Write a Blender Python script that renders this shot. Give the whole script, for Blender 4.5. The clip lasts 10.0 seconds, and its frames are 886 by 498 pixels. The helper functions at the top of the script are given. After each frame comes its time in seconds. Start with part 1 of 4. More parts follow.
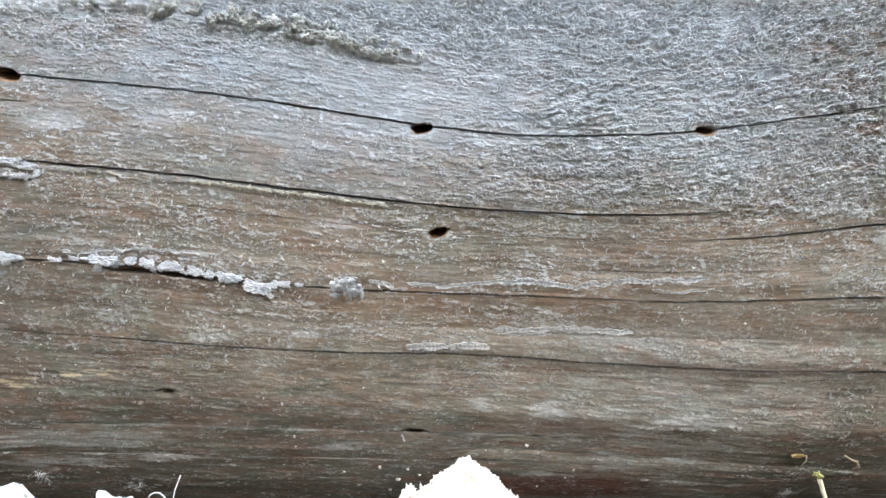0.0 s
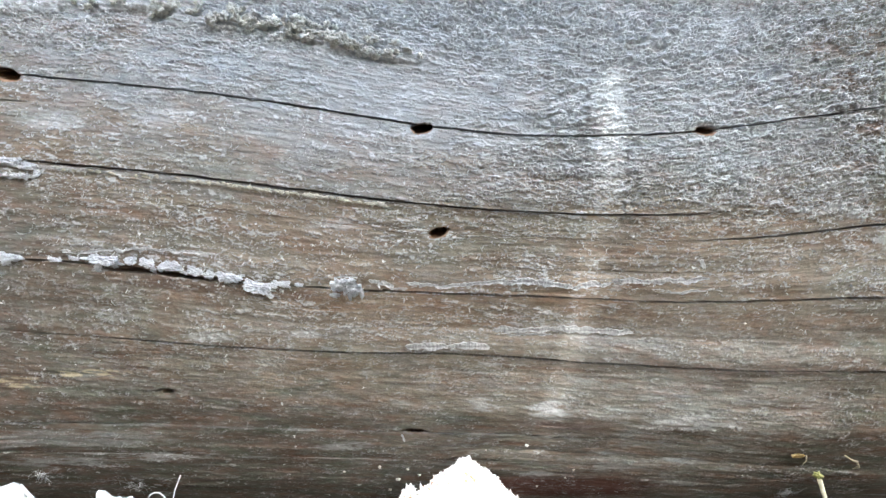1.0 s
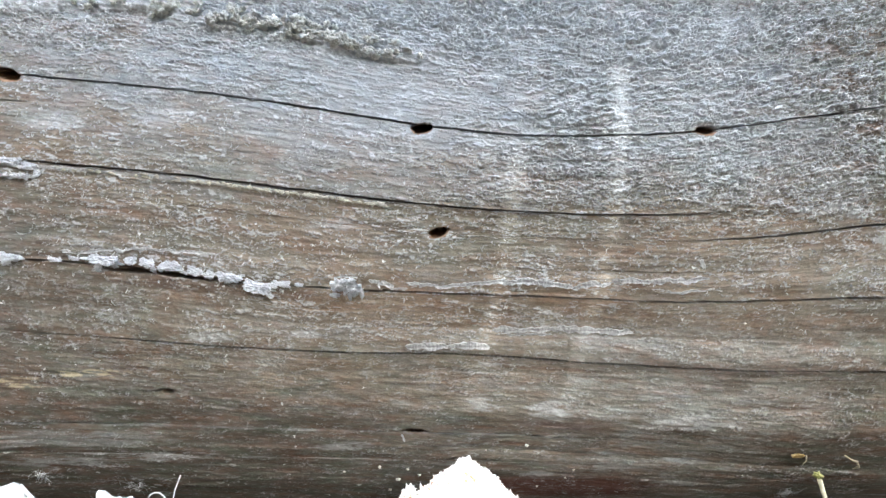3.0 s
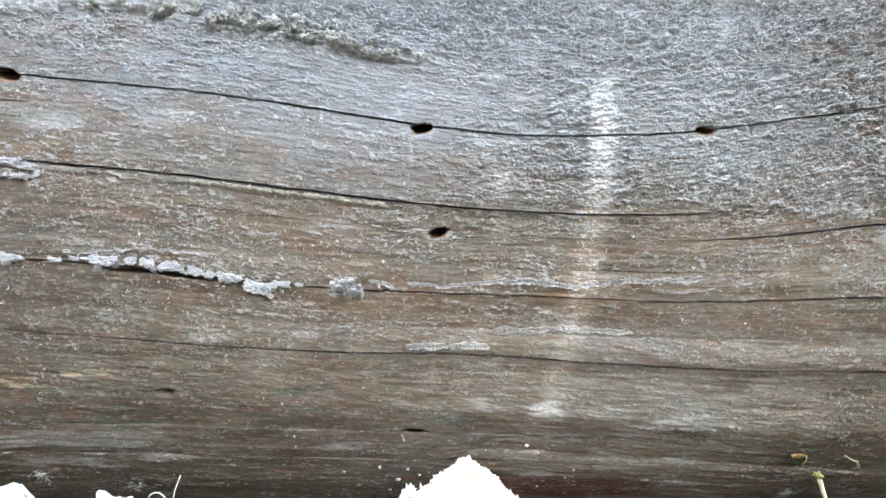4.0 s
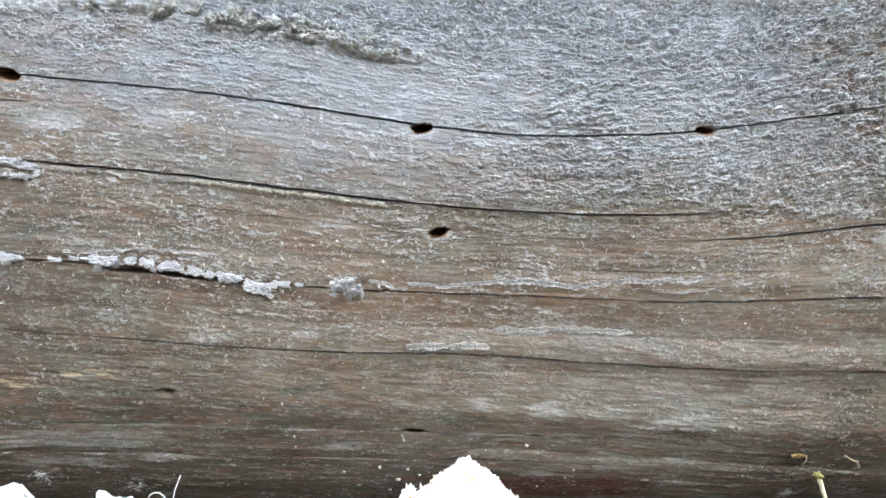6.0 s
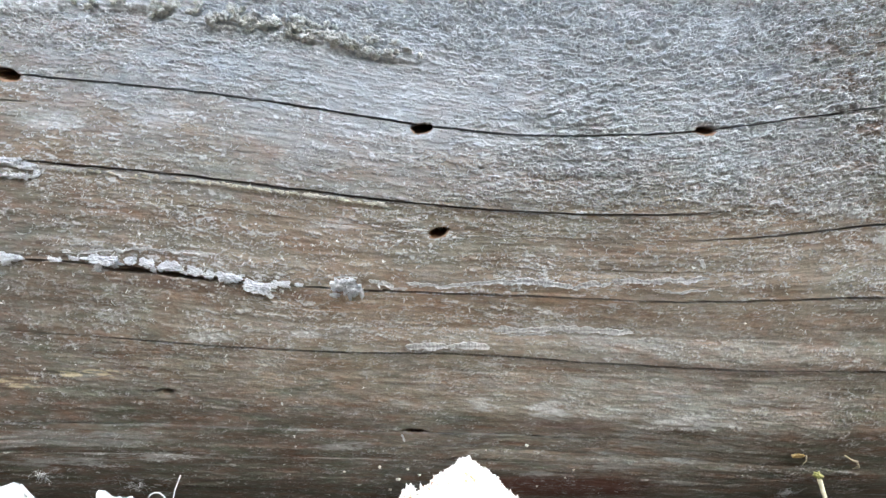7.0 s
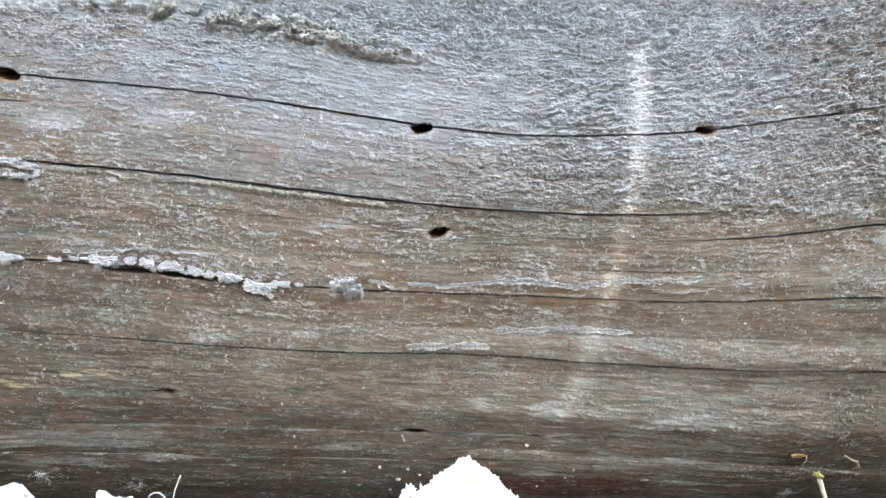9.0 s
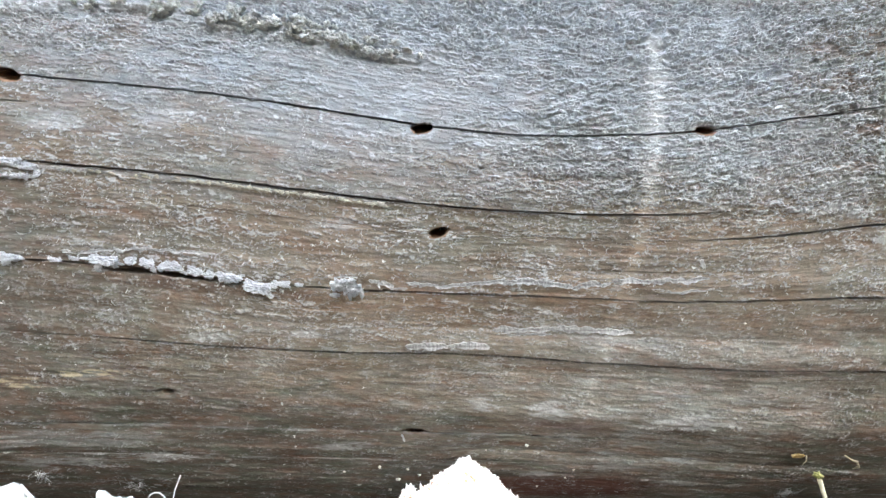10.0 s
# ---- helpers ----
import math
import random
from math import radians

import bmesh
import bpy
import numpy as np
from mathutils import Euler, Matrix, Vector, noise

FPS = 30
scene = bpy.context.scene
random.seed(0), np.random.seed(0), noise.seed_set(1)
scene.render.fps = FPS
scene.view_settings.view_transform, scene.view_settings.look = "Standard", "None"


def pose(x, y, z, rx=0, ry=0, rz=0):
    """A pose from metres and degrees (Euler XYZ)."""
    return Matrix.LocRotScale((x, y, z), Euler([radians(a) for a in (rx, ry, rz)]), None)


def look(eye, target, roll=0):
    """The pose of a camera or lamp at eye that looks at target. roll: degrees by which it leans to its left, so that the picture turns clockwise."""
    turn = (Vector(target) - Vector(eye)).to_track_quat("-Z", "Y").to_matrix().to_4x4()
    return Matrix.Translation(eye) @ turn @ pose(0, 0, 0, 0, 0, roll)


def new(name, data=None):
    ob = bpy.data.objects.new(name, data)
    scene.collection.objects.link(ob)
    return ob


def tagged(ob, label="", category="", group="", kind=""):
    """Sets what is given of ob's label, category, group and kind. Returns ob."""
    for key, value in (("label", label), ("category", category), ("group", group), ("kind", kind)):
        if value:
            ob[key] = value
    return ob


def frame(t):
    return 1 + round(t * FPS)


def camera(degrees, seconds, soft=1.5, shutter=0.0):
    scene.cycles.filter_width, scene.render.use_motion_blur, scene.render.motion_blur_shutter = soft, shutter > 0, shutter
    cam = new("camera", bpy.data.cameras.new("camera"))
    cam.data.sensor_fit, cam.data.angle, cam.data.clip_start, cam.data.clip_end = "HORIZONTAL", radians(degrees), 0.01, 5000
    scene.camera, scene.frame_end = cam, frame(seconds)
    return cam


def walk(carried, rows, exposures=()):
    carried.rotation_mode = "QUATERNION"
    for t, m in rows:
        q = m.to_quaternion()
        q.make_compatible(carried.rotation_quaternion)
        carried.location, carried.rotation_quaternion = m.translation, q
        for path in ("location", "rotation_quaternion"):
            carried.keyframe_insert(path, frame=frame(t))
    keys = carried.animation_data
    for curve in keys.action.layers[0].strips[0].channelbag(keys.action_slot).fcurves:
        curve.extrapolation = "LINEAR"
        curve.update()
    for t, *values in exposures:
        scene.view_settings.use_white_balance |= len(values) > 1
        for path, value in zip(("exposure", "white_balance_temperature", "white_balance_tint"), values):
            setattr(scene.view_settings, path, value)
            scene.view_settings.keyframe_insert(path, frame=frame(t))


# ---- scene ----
cam = camera(62, 10.0, soft=1.4, shutter=0.7)
EYE = pose(0, -0.6355, 0.2985, 72, 0, 0)
walk(cam, [(0, EYE), (10, EYE)], exposures=[(0, 2.49, 5770, 1), (10, 2.49, 5770, 1)])

# ---- light ----
SUN_UP, SUN_SIDE = 54, 8          # degrees above the horizon; to the side of straight behind the camera
TO_SUN = Vector((math.cos(radians(SUN_UP)) * math.sin(radians(SUN_SIDE)),
                 -math.cos(radians(SUN_UP)) * math.cos(radians(SUN_SIDE)), math.sin(radians(SUN_UP))))
world = bpy.data.worlds.new("sky")
scene.world = world
world.use_nodes = True
sky = world.node_tree.nodes.new("ShaderNodeTexSky")
sky.sky_type, sky.sun_disc = "NISHITA", False
sky.air_density, sky.dust_density, sky.ozone_density = 0.8, 4.0, 0.6
sky.sun_elevation, sky.sun_rotation = radians(SUN_UP), radians(180 - SUN_SIDE)
back = world.node_tree.nodes["Background"]
back.inputs["Strength"].default_value = 0.15
world.node_tree.links.new(sky.outputs[0], back.inputs["Color"])
lamp = bpy.data.lights.new("sun", "SUN")
lamp.energy, lamp.angle, lamp.color = 0.52, radians(0.53), (1.0, 0.935, 0.94)
sun = new("sun", lamp)
sun.matrix_world = look(TO_SUN * 6, (0, 0, 0))


# ---- materials ----
def material(name, rough=0.8):
    m = bpy.data.materials.new(name)
    m.use_nodes = True
    b = m.node_tree.nodes["Principled BSDF"]
    b.inputs["Roughness"].default_value = rough
    b.inputs["Specular IOR Level"].default_value = 0.25
    return m, m.node_tree, b


def node(tree, kind, **values):
    n = tree.nodes.new(kind)
    for key, value in values.items():
        n.inputs[key].default_value = value
    return n


def noise_at(tree, scale, stretch=(1, 1, 1), detail=6, rough=0.6):
    """Noise in object space; stretch above 1 makes it finer along that axis."""
    where = tree.nodes.new("ShaderNodeTexCoord")
    mapping = tree.nodes.new("ShaderNodeMapping")
    mapping.inputs["Scale"].default_value = stretch
    n = node(tree, "ShaderNodeTexNoise", Scale=scale, Detail=detail, Roughness=rough)
    tree.links.new(where.outputs["Object"], mapping.inputs["Vector"])
    tree.links.new(mapping.outputs[0], n.inputs["Vector"])
    return n.outputs["Fac"]


def ramp(tree, source, *stops):
    n = tree.nodes.new("ShaderNodeValToRGB")
    while len(n.color_ramp.elements) < len(stops):
        n.color_ramp.elements.new(0.5)
    for e, (at, colour) in zip(n.color_ramp.elements, stops):
        e.position, e.color = at, (*colour, 1) if len(colour) == 3 else colour
    tree.links.new(source, n.inputs["Fac"])
    return n.outputs["Color"]


def mix(tree, fac, a, b, how="MIX"):
    n = tree.nodes.new("ShaderNodeMix")
    n.data_type, n.blend_type = "RGBA", how
    for socket, value in ((n.inputs[0], fac), (n.inputs[6], a), (n.inputs[7], b)):
        if isinstance(value, (int, float)):
            socket.default_value = value
        elif isinstance(value, tuple):
            socket.default_value = (*value, 1)
        else:
            tree.links.new(value, socket)
    return n.outputs[2]


def maths(tree, how, a, b):
    n = tree.nodes.new("ShaderNodeMath")
    n.operation, n.use_clamp = how, True
    for socket, value in zip(n.inputs, (a, b)):
        if isinstance(value, (int, float)):
            socket.default_value = value
        else:
            tree.links.new(value, socket)
    return n.outputs[0]


def relief(tree, b, source, strength, distance):
    n = node(tree, "ShaderNodeBump", Strength=strength, Distance=distance)
    tree.links.new(source, n.inputs["Height"])
    tree.links.new(n.outputs[0], b.inputs["Normal"])


def channels(tree, name):
    a = tree.nodes.new("ShaderNodeAttribute")
    a.attribute_name = name
    s = tree.nodes.new("ShaderNodeSeparateColor")
    tree.links.new(a.outputs["Color"], s.inputs[0])
    return s.outputs


def grain_noise(tree, scale, stretch=(1, 1), detail=5, rough=0.6, shift=0.0):
    """Noise laid along the log's own grain."""
    where = tree.nodes.new("ShaderNodeAttribute")
    where.attribute_name = "grain"
    mapping = tree.nodes.new("ShaderNodeMapping")
    mapping.inputs["Scale"].default_value = (*stretch, 1)
    mapping.inputs["Location"].default_value = (shift, shift * 0.7, shift * 1.3)
    n = node(tree, "ShaderNodeTexNoise", Scale=scale, Detail=detail, Roughness=rough)
    tree.links.new(where.outputs["Vector"], mapping.inputs["Vector"])
    tree.links.new(mapping.outputs[0], n.inputs["Vector"])
    return n.outputs["Fac"]


def weathered_wood():
    m, t, b = material("weathered_wood", 0.85)
    wear, stain_shade = channels(t, "wear"), channels(t, "stain_shade")
    tone = grain_noise(t, 22, (1.2, 3.4), 9, 0.66)
    blotch = grain_noise(t, 60, (0.55, 1.9), 5, 0.62, 0.31)
    fibre = grain_noise(t, 210, (0.62, 2.1), 5, 0.65, 0.57)
    mottle = grain_noise(t, 620, (0.6, 1.2), 5, 0.7, 0.83)
    dash = grain_noise(t, 300, (0.5, 2.1), 3, 0.55, 1.19)
    brown = ramp(t, tone, (0.34, (0.232, 0.194, 0.155)), (0.5, (0.310, 0.264, 0.216)), (0.66, (0.375, 0.329, 0.277)))
    hue = ramp(t, grain_noise(t, 17, (0.6, 2.0), 4, 0.55, 2.1), (0.34, (1.09, 0.98, 0.88)), (0.5, (1.01, 1, 0.97)), (0.66, (0.94, 0.98, 0.92)))
    hue_fine = ramp(t, blotch, (0.34, (0.86, 0.81, 0.76)), (0.5, (1, 1, 1)), (0.66, (1.07, 1.09, 1.09)))
    thread = ramp(t, fibre, (0.3, (0.85, 0.84, 0.83)), (0.5, (1, 1, 1)), (0.7, (1.16, 1.16, 1.15)))
    brown = mix(t, 1.0, mix(t, 0.9, brown, hue, "MULTIPLY"), hue_fine, "MULTIPLY")
    brown = mix(t, 1.0, brown, thread, "MULTIPLY")
    grey = ramp(t, fibre, (0.28, (0.30, 0.30, 0.305)), (0.5, (0.42, 0.425, 0.432)), (0.72, (0.55, 0.556, 0.565)))
    grey = mix(t, 0.35, grey, hue, "MULTIPLY")
    c = mix(t, wear[1], brown, grey)
    mosaic = ramp(t, grain_noise(t, 105, (0.6, 1.9), 4, 0.6, 3.3), (0.36, (1.12, 0.97, 0.86)), (0.47, (1.0, 1.0, 0.94)), (0.56, (0.92, 0.98, 0.90)), (0.68, (0.98, 1.05, 1.14)))
    c = mix(t, 0.55, c, mosaic, "MULTIPLY")
    fleck = ramp(t, mottle, (0.34, (0.66, 0.66, 0.66)), (0.5, (1, 1, 1)), (0.64, (1.38, 1.38, 1.36)))
    c = mix(t, 0.55, c, fleck, "MULTIPLY")
    # tone of damp wood, also used for shade painted on the foot and sides
    damp_shade_hue = ramp(t, blotch, (0.34, (1.18, 0.94, 0.82)), (0.5, (1, 1, 1)), (0.66, (0.90, 1.06, 0.98)))
    damp_shade = mix(t, 1.0, ramp(t, tone, (0.36, (0.135, 0.114, 0.092)), (0.5, (0.182, 0.157, 0.130)), (0.64, (0.240, 0.213, 0.182))), damp_shade_hue, "MULTIPLY")
    damp_shade = mix(t, 0.8, mix(t, 0.6, damp_shade, mosaic, "MULTIPLY"), thread, "MULTIPLY")
    c = mix(t, stain_shade[1], c, damp_shade)
    c = mix(t, stain_shade[2], c, mix(t, fibre, (0.09, 0.034, 0.025), (0.22, 0.095, 0.07)))
    c = mix(t, ramp(t, dash, (0.61, (0, 0, 0)), (0.69, (0.55, 0.55, 0.55))), c, (0.50, 0.485, 0.455))
    c = mix(t, wear[0], c, mix(t, mottle, (0.58, 0.59, 0.58), (0.93, 0.94, 0.93)))
    c = mix(t, stain_shade[0], c, mix(t, mottle, (0.46, 0.37, 0.20), (0.80, 0.71, 0.50)))
    c = mix(t, wear[2], c, mix(t, mottle, (0.26, 0.12, 0.065), (0.58, 0.40, 0.25)))
    t.links.new(c, b.inputs["Base Color"])
    relief(t, b, maths(t, "ADD", maths(t, "MULTIPLY", fibre, 0.45), maths(t, "MULTIPLY", mottle, 0.55)), 0.68, 0.0011)
    return m


def plain(name, dark, light, scale=300, rough=0.8, bump=0.3, stretch=(1, 1, 1), depth=0.0005):
    m, t, b = material(name, rough)
    n, fine = noise_at(t, scale, stretch), noise_at(t, scale * 5, stretch)
    c = ramp(t, n, (0.35, dark), (0.65, light))
    c = mix(t, 0.35, c, ramp(t, fine, (0.3, (0.6, 0.6, 0.6)), (0.7, (1.3, 1.3, 1.3))), "MULTIPLY")
    t.links.new(c, b.inputs["Base Color"])
    relief(t, b, fine, bump, depth)
    return m


WOOD = weathered_wood()
CRUST = plain("pale_crust", (0.78, 0.77, 0.77), (0.96, 0.97, 0.98), 420, 0.9, 0.9, (1, 1, 1), 0.0008)
YELLOW_CRUST = plain("yellowish_crust", (0.55, 0.50, 0.38), (0.82, 0.79, 0.68), 500, 0.9, 0.6)
STRIP = plain("pale_wood_strip", (0.36, 0.35, 0.33), (0.84, 0.835, 0.81), 250, 0.85, 0.7, (0.3, 2, 2))
FLAKE = plain("fibre_flake", (0.46, 0.45, 0.42), (0.84, 0.84, 0.80), 200, 0.85)
CURL = plain("whitish_curl", (0.56, 0.56, 0.53), (0.90, 0.90, 0.87), 300, 0.85)
FRASS = plain("fresh_frass", (0.90, 0.83, 0.72), (0.95, 0.93, 0.90), 350, 0.9, 0.6)
PELLET = plain("chewed_wood", (0.50, 0.35, 0.24), (0.72, 0.56, 0.43), 600, 0.9, 0.5)
ORANGE_FRASS = plain("orange_frass", (0.62, 0.36, 0.18), (0.85, 0.62, 0.40), 350, 0.9, 0.6)
STRAW = plain("straw", (0.40, 0.35, 0.20), (0.66, 0.61, 0.45), 300, 0.7)
CHIP = plain("pale_chip", (0.48, 0.48, 0.47), (0.74, 0.74, 0.75), 120, 0.8, 0.4, (0.4, 2, 2))
AMBER = plain("amber_chip", (0.34, 0.22, 0.07), (0.58, 0.44, 0.20), 300, 0.6)
ANT = plain("ant_shell", (0.020, 0.010, 0.007), (0.07, 0.03, 0.02), 900, 0.35, 0.1)
SOIL = plain("leaf_soil", (0.035, 0.025, 0.017), (0.10, 0.075, 0.05), 40, 0.95, 0.8, (1, 1, 1), 0.004)
LEAF = plain("leaf_green", (0.035, 0.085, 0.02), (0.07, 0.15, 0.04), 60, 0.5, 0.2, (1, 1, 1))
STEM = plain("plant_stem", (0.06, 0.08, 0.03), (0.13, 0.15, 0.06), 60, 0.7)


# ---- making meshes ----
def mesh_from(name, verts, faces, mat, smooth=True):
    me = bpy.data.meshes.new(name)
    me.from_pydata(verts, [], faces)
    me.materials.append(mat)
    if smooth:
        me.polygons.foreach_set("use_smooth", [True] * len(me.polygons))
    me.update()
    return me


def part(name, me, parent, label="", kind=""):
    ob = new(name, me)
    ob.parent = parent
    return tagged(ob, label, kind=kind)


def thing(name, me, m, label, category, group="", kind=""):
    ob = new(name, me)
    ob.matrix_world = m
    return tagged(ob, label, category, group, kind)


def from_bm(name, bm, mat, smooth=True):
    me = bpy.data.meshes.new(name)
    bm.to_mesh(me)
    bm.free()
    me.materials.append(mat)
    if smooth:
        me.polygons.foreach_set("use_smooth", [True] * len(me.polygons))
    return me


TABLE = np.random.RandomState(7).rand(512, 512).astype(np.float32)


def value_noise(x, y, seed=0):
    """Smooth noise from 0 to 1 on a lattice of step 1; a column x and a row y give a whole sheet."""
    x, y = np.asarray(x + seed * 37.31), np.asarray(y + seed * 91.7)
    i, j = np.floor(x).astype(int), np.floor(y).astype(int)
    u, v = (x - i).astype(np.float32), (y - j).astype(np.float32)
    u, v = u * u * (3 - 2 * u), v * v * (3 - 2 * v)
    i0, i1, j0, j1 = i % 512, (i + 1) % 512, j % 512, (j + 1) % 512
    if x.ndim == 2 and y.ndim == 2 and x.shape[1] == 1 and y.shape[0] == 1:
        rows = TABLE[i0[:, 0]] * (1 - u) + TABLE[i1[:, 0]] * u
        return np.take(rows, j0[0], 1) * (1 - v) + np.take(rows, j1[0], 1) * v
    return (TABLE[i0, j0] * (1 - u) + TABLE[i1, j0] * u) * (1 - v) + (TABLE[i0, j1] * (1 - u) + TABLE[i1, j1] * u) * v


def fractal(x, y, seed=0, octaves=4, fall=0.55):
    total, size = 0, 0
    for k in range(octaves):
        total = total + fall ** k * value_noise(x * 2 ** k, y * 2 ** k, seed + 3 * k)
        size += fall ** k
    return total / size


def step(a, b, x):
    u = np.clip((x - a) / (b - a), 0, 1)
    return u * u * (3 - 2 * u)


# ---- the log: a barkless trunk, its axis along x; x and s (round the girth, up from the front) in millimetres ----
R, AXIS_Z = 0.265, 0.14
STATIONS = np.arange(-280, 281, 40.0)
GRAIN_1 = [135.8, 132.0, 128.2, 124.3, 119.6, 113.7, 107.2, 101.2, 97.3, 96.9, 98.4, 102.4, 108.2, 113.7, 119.3]
GRAIN_2 = [88.6, 85.4, 82.2, 78.7, 74.6, 69.4, 64.4, 60.1, 57.3, 55.6, 55.4, 57.3, 63.0, 68.5, 74.1]
GRAIN_3 = [35.7, 33.3, 31.0, 27.0, 22.0, 17.4, 14.5, 13.4, 12.1, 10.3, 8.2, 8.6, 10.3, 11.1, 11.8]
GRAIN_4 = [-6.0, -8.7, -11.7, -15.4, -19.0, -21.6, -22.8, -22.7, -24.8, -28.5, -31.5, -33.6, -34.5, -33.9, -33.3]
GRAIN_5 = [-71.7, -72.1, -72.8, -74.4, -76.7, -78.8, -80.3, -81.4, -82.3, -86.0, -90.0, -95.3, -99.1, -101.5, -104.0]
LEVELS = [-330, -160, -81.4, -22.7, 13.4, 60.1, 101.2, 150, 330]      # each grain line's height at x = 0


def smooth_line(values, x):
    fine = np.arange(-320, 321, 2.0)
    v = np.interp(fine, STATIONS, values)
    kernel = np.exp(-0.5 * (np.arange(-15, 16) / 6.0) ** 2)
    v = np.convolve(np.pad(v, 15, "edge"), kernel / kernel.sum(), "valid")
    return np.interp(x, fine, v)


def grain_shift(x, g):
    """How far the grain line of height g at mid-length has moved round the girth at x."""
    lines = [smooth_line(v, x) - v[7] for v in (GRAIN_5, GRAIN_4, GRAIN_3, GRAIN_2, GRAIN_1)]
    shifts = [0 * x, lines[0]] + lines + [lines[4] * 1.15, 0 * x]
    out = np.zeros(np.broadcast(x, g).shape)
    for k in range(len(LEVELS) - 1):
        lo, hi = LEVELS[k], LEVELS[k + 1]
        inside = (g >= lo) & (g < hi)
        u = np.clip((g - lo) / (hi - lo), 0, 1)
        out = out + inside * (shifts[k] * (1 - u) + shifts[k + 1] * u)
    return out


def height_of(x, s):
    """The grain height g of the place (x, s)."""
    g = np.asarray(s, float)
    for _ in range(12):
        g = s - grain_shift(np.asarray(x, float), g)
    return g


# holes gnawed into the wood: x, s, half width, half height, depth, slant
HOLES = [(-234, 132.0, 8.5, 4.2, 34, -0.25), (-11.5, 101.8, 5.4, 3.1, 34, 0.1), (138.6, 100.6, 5.3, 2.8, 34, -0.05),
         (-2.1, 46.9, 4.9, 3.0, 34, 0.22), (-157, -48.7, 3.6, 2.0, 10, 0), (-16.4, -80.0, 5.2, 2.3, 10, -0.05),
         (-37.3, 9.4, 1.0, 0.6, 3, 0), (-30.7, 15.0, 1.3, 0.9, 3, 0), (19.9, 80.1, 0.8, 0.7, 3, 0), (-146, -51.5, 0.9, 0.7, 3, 0)]
# cracks: grain height, from x, to x, half width, depth, taper in and out
CRACKS = [(101.2, -232, 300, 0.43, 18, 5, 5), (60.1, -300, 165, 0.38, 16, 5, 60), (13.4, -300, 300, 0.44, 12, 5, 5),
          (-22.7, -300, 300, 0.56, 11, 330, 5), (-81.4, -300, 170, 0.55, 6, 5, 120), (46.2, 125, 300, 0.44, 10, 35, 5), (12.0, -190, -92, 0.9, 8, 30, 10),
          (29, 60, 150, 0.25, 1.6, 30, 30), (88, -300, -215, 0.3, 2, 5, 20), (8.2, 70, 140, 0.25, 1.2, 25, 30), (-110, -300, 120, 0.3, 2, 40, 60)]


